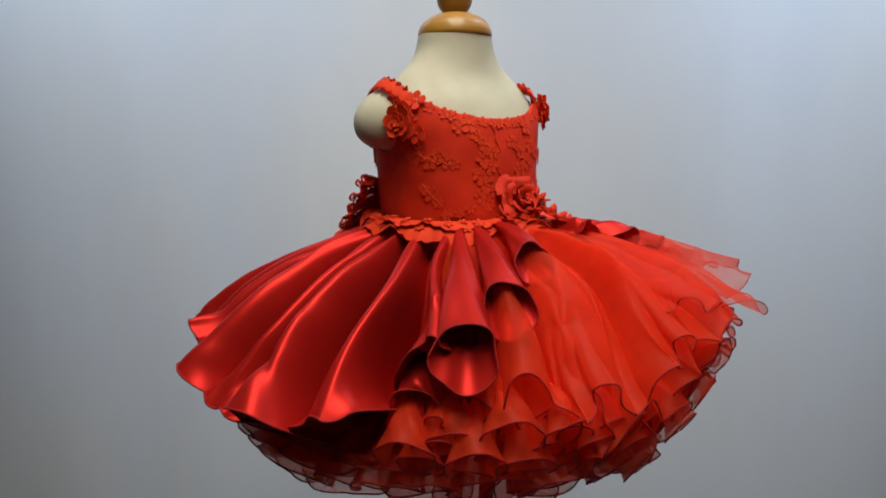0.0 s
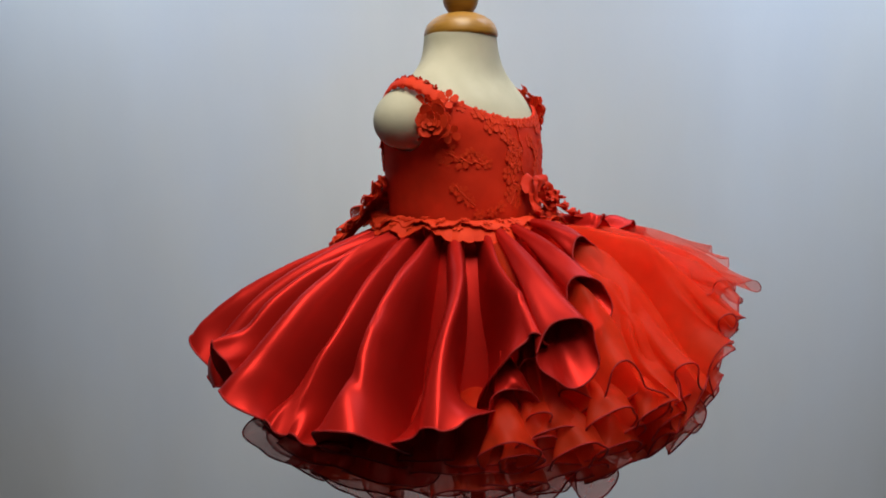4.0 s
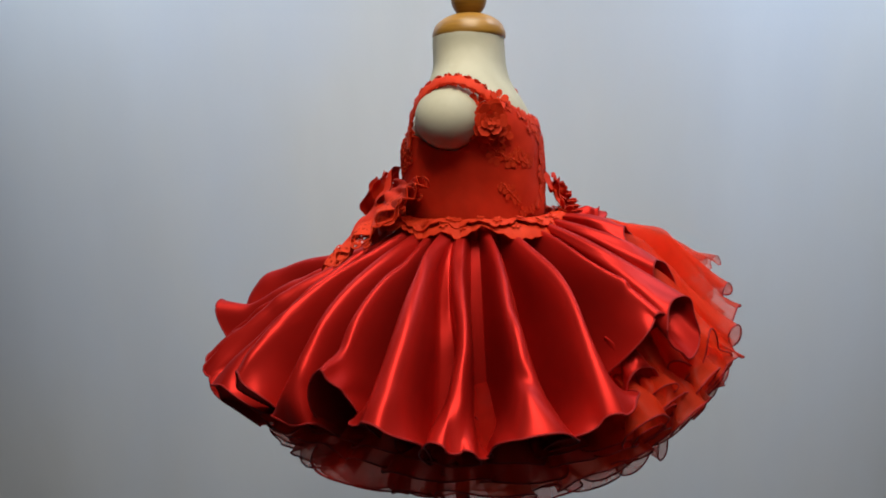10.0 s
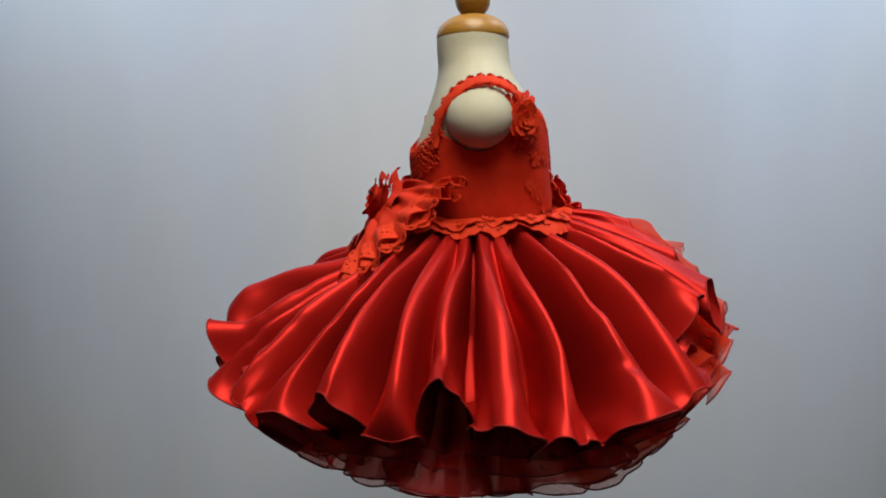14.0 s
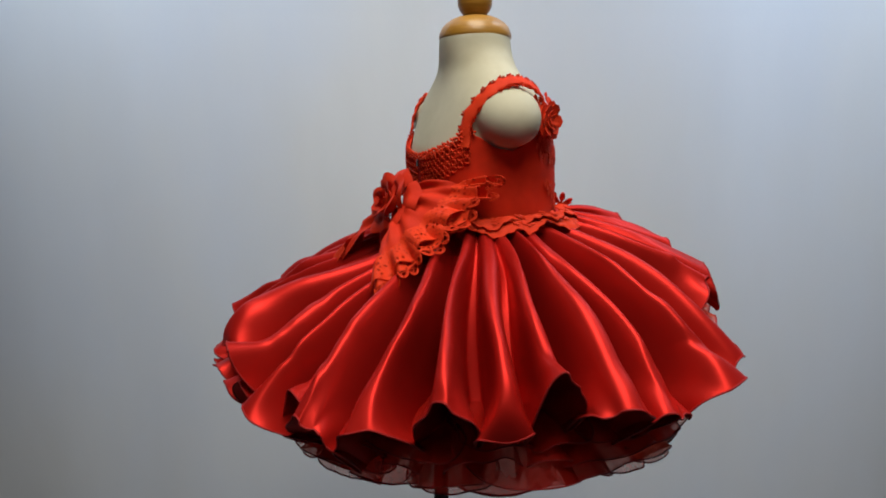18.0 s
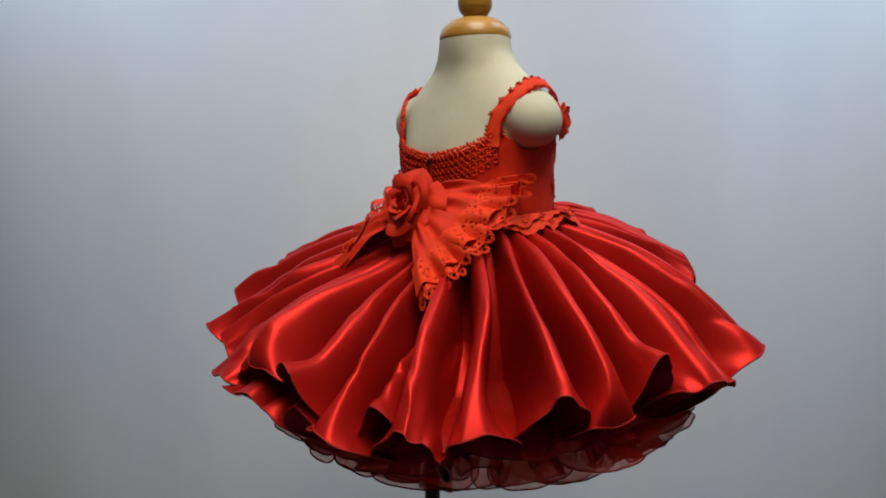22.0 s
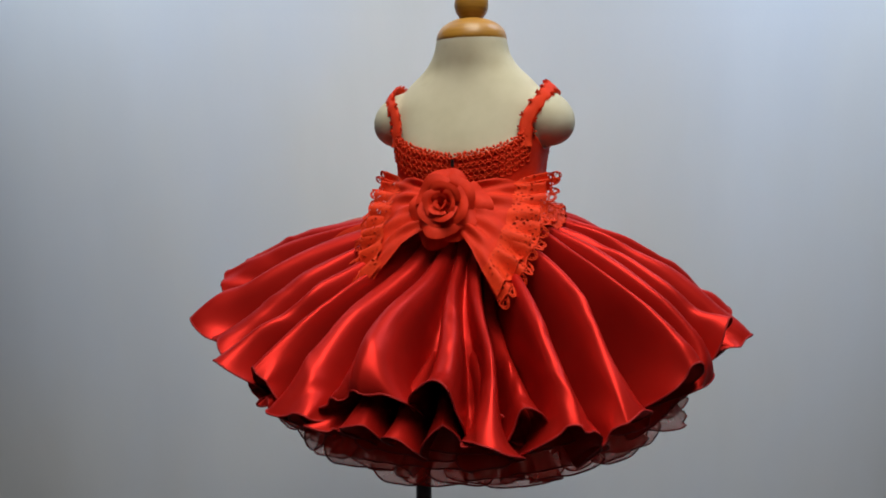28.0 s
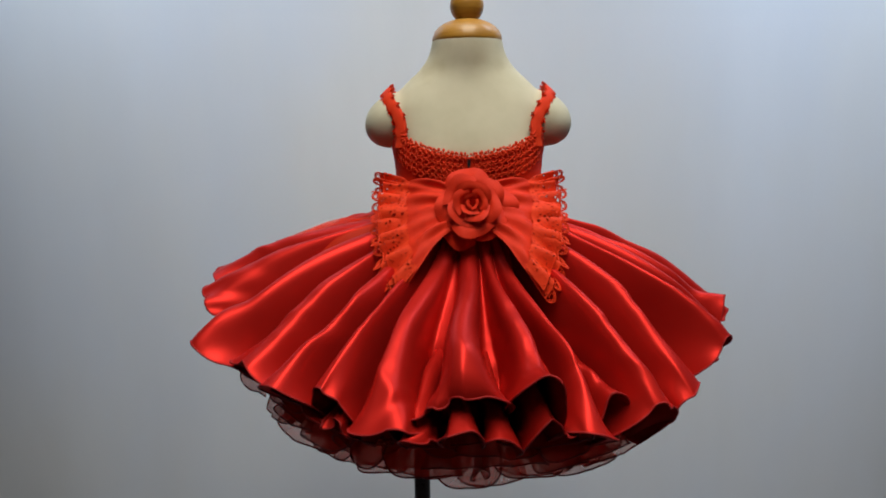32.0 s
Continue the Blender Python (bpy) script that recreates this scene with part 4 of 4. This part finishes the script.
def back_bow(e):
    """Two gathered wings and a cloth rose at the back of the waist, edged with lace."""
    for s in (-1, 1):
        key = np.array(((0.078, 0.040, 0.706), (0.080, 0.054, 0.691), (0.079, 0.086, 0.664), (0.073, 0.122, 0.634), (0.062, 0.146, 0.612)))
        t = np.linspace(0, 4, 48)
        outer = np.stack([np.interp(t, np.arange(5), key[:, k]) for k in range(3)], 1)
        for _ in range(10):
            outer[1:-1] = (outer[:-2] + 2 * outer[1:-1] + outer[2:]) / 4
        inner = np.linspace((0.012, 0.080, 0.700), (0.016, 0.108, 0.660), 48)
        u = np.linspace(0, 1, 26)[:, None, None]
        pts = inner[None] * (1 - u) + outer[None] * u
        v = np.linspace(0, 1, 48)[None, :]
        uu = u[..., 0]
        away = np.array((0.35, 0.75, 0.55))
        puff = 0.009 * np.sin(np.pi * uu ** 0.8) + (0.0032 * np.sin(v * 24 + 1.2 * np.sin(uu * 5)) + 0.0022 * np.sin(v * 41 + 2 * uu)) * (1 - 0.55 * uu) * np.clip(uu * 4, 0, 1)
        pts = pts + puff[..., None] * away
        pts[..., 0] *= s
        wing = add("bow_wing", sheet("bow_wing", pts), PETAL, e, "gathered red chiffon bow wing")
        # lace border beyond the wing
        e0 = pts[-1]
        dirn = e0 - pts[-4]
        dirn /= np.linalg.norm(dirn, axis=1, keepdims=True)
        lift = dirn + np.array((s * 0.55, -0.15, 0.25)) * np.linspace(1, 0.1, 48)[:, None]
        lift /= np.linalg.norm(lift, axis=1, keepdims=True)
        x = np.linspace(0, 1, 48)
        for layer, (start, reach) in enumerate(((-0.9, 0.020), (-0.3, 0.027))):
            w = np.linspace(start, 1, 14)[:, None, None]
            edge = (reach * (1 - 0.4 * np.clip(x - 0.15, 0, 0.5)) * (0.82 + 0.18 * np.abs(np.sin(x * 17 + layer))))[None, :, None]
            ruf = 0.0058 * np.sin(x * (34 + 5 * layer) + 2 * layer + 1.2 * np.sin(x * 9))[None, :, None] * np.array((s * 0.3, 0.6, 0.7))
            strip = e0[None] + lift[None] * w * edge + ruf * np.clip(w * 0.7 + 0.6, 0, 1) + np.array((0, 0.4, 0.6)) * (0.0075 - 0.004 * layer)
            lace = add("bow_lace", sheet("bow_lace", finer(strip, 3, 1)), NET, wing, "ruffled red lace border")
            if layer:
                scallop_edge(strip[-1], lift, 0.0125, 0.0095, LACE, lace)
            else:
                add("lace_edge", sheet("lace_edge", tube(finer(strip, 3, 1)[-1], 0.0009, 5), True), LACE, lace)
    rose(e, (-0.002, 0.098, 0.680), (0.0, 1.0, 0.35), 0.037, 21, "large red chiffon rose on the bow")
    # zip at the middle of the back with its slider
    z = np.linspace(0.7285, 0.690, 24)
    zip_line = add("zip", sheet("zip", tube(on_body(np.full(24, 90.0), z, 0.0008), 0.0011, 6), True), PIPING, e, "dark red zip closing the back of the bodice")
    bm = bmesh.new()
    box(bm, (-0.0016, 0.0, 0.0), (0.0016, 0.0014, 0.0075))
    p = on_body(90.0, 0.7215, 0.0016)
    bm.transform(Matrix.Translation(p))
    part("zip_slider", bm, STEEL, zip_line, "small dark zip slider", crisp=True)
    # bands of looped lace over the back of the bodice
    for s in (-1, 1):
        for row in range(4):
            for k in range(12):
                deg = 90 + s * (7 + k * 4.6)
                z = float(edge_height(deg)) - 0.006 - row * 0.0072
                p, u, v, n = frame_on(deg, z, 0.0012)
                th = np.linspace(0, 2 * np.pi, 11)[:-1]
                ring = np.array([tuple(p + u * 0.0031 * math.cos(q) + v * 0.0031 * math.sin(q)) for q in th])
                add("lace_loop", sheet("lace_loop", tube(ring, 0.0009, 4, True), True), LACE, e)
    for s in (-1, 1):
        for k in range(14):
            deg = 90 + s * (4 + k * 4.4)
            p, u, v, n = frame_on(deg, float(edge_height(deg)) + 0.001, 0.0)
            bm = place(blossom(0.0048, 5, random.Random(k), 0.3), p, u, v, n, k)
            part("lace_scallop", bm, LACE, e)


def front_spray(e):
    rose(e, (0.010, -0.092, 0.688), (0.0, -1.0, 0.42), 0.025, 4, "red cloth rose on the front of the waist")
    rng = random.Random(31)
    for k, (x, y, z, r) in enumerate(((0.022, -0.103, 0.682, 0.015), (0.036, -0.106, 0.675, 0.016), (0.05, -0.108, 0.668, 0.015), (0.06, -0.118, 0.660, 0.013), (-0.016, -0.106, 0.673, 0.013), (0.03, -0.1, 0.69, 0.012))):
        n = Vector((0.3, -0.6, 0.8)).normalized()
        u = n.cross(Vector((0, 0, 1))).normalized()
        bm = place(blossom(r, 6, rng, 0.5, 0.0012), Vector((x, y, z)), u, n.cross(u), n, k)
        part("cloth_leaf", bm, PETAL, e)


def dress():
    e = empty("dress", "red satin and organza child pageant dress with lace bodice", "dress")
    bodice(e)
    skirts(e)
    straps(e)
    peplum(e)
    lace_flowers(e)
    back_bow(e)
    front_spray(e)
    return e


def pin():
    """A dressmaker's pin in the arm stump."""
    bm = bmesh.new()
    bmesh.ops.create_uvsphere(bm, u_segments=12, v_segments=8, radius=0.0016, matrix=Matrix.Translation((-0.1085, 0.006, 0.7490)))
    bmesh.ops.create_cone(bm, segments=6, radius1=0.0004, radius2=0.0004, depth=0.016, cap_ends=True, matrix=Matrix.Translation((-0.1015, 0.006, 0.7530)) @ Euler((0, radians(62), 0)).to_matrix().to_4x4())
    return tagged(part("pin", bm, STEEL, None), "small steel dressmaking pin stuck in the arm stump", "pin")


FORM, STAND, TABLE, DRESS, PIN = form(), stand(), turntable(), dress(), pin()


def motions():
    rows = []
    for k in range(33):
        a = turn(float(k))
        rows.append((float(k), pose(0, 0, LIFT, 0, 0, a) @ pose(CX, CY, 0)))
    for thing in (TABLE, STAND, FORM, DRESS, PIN):
        walk(thing, rows)


motions()
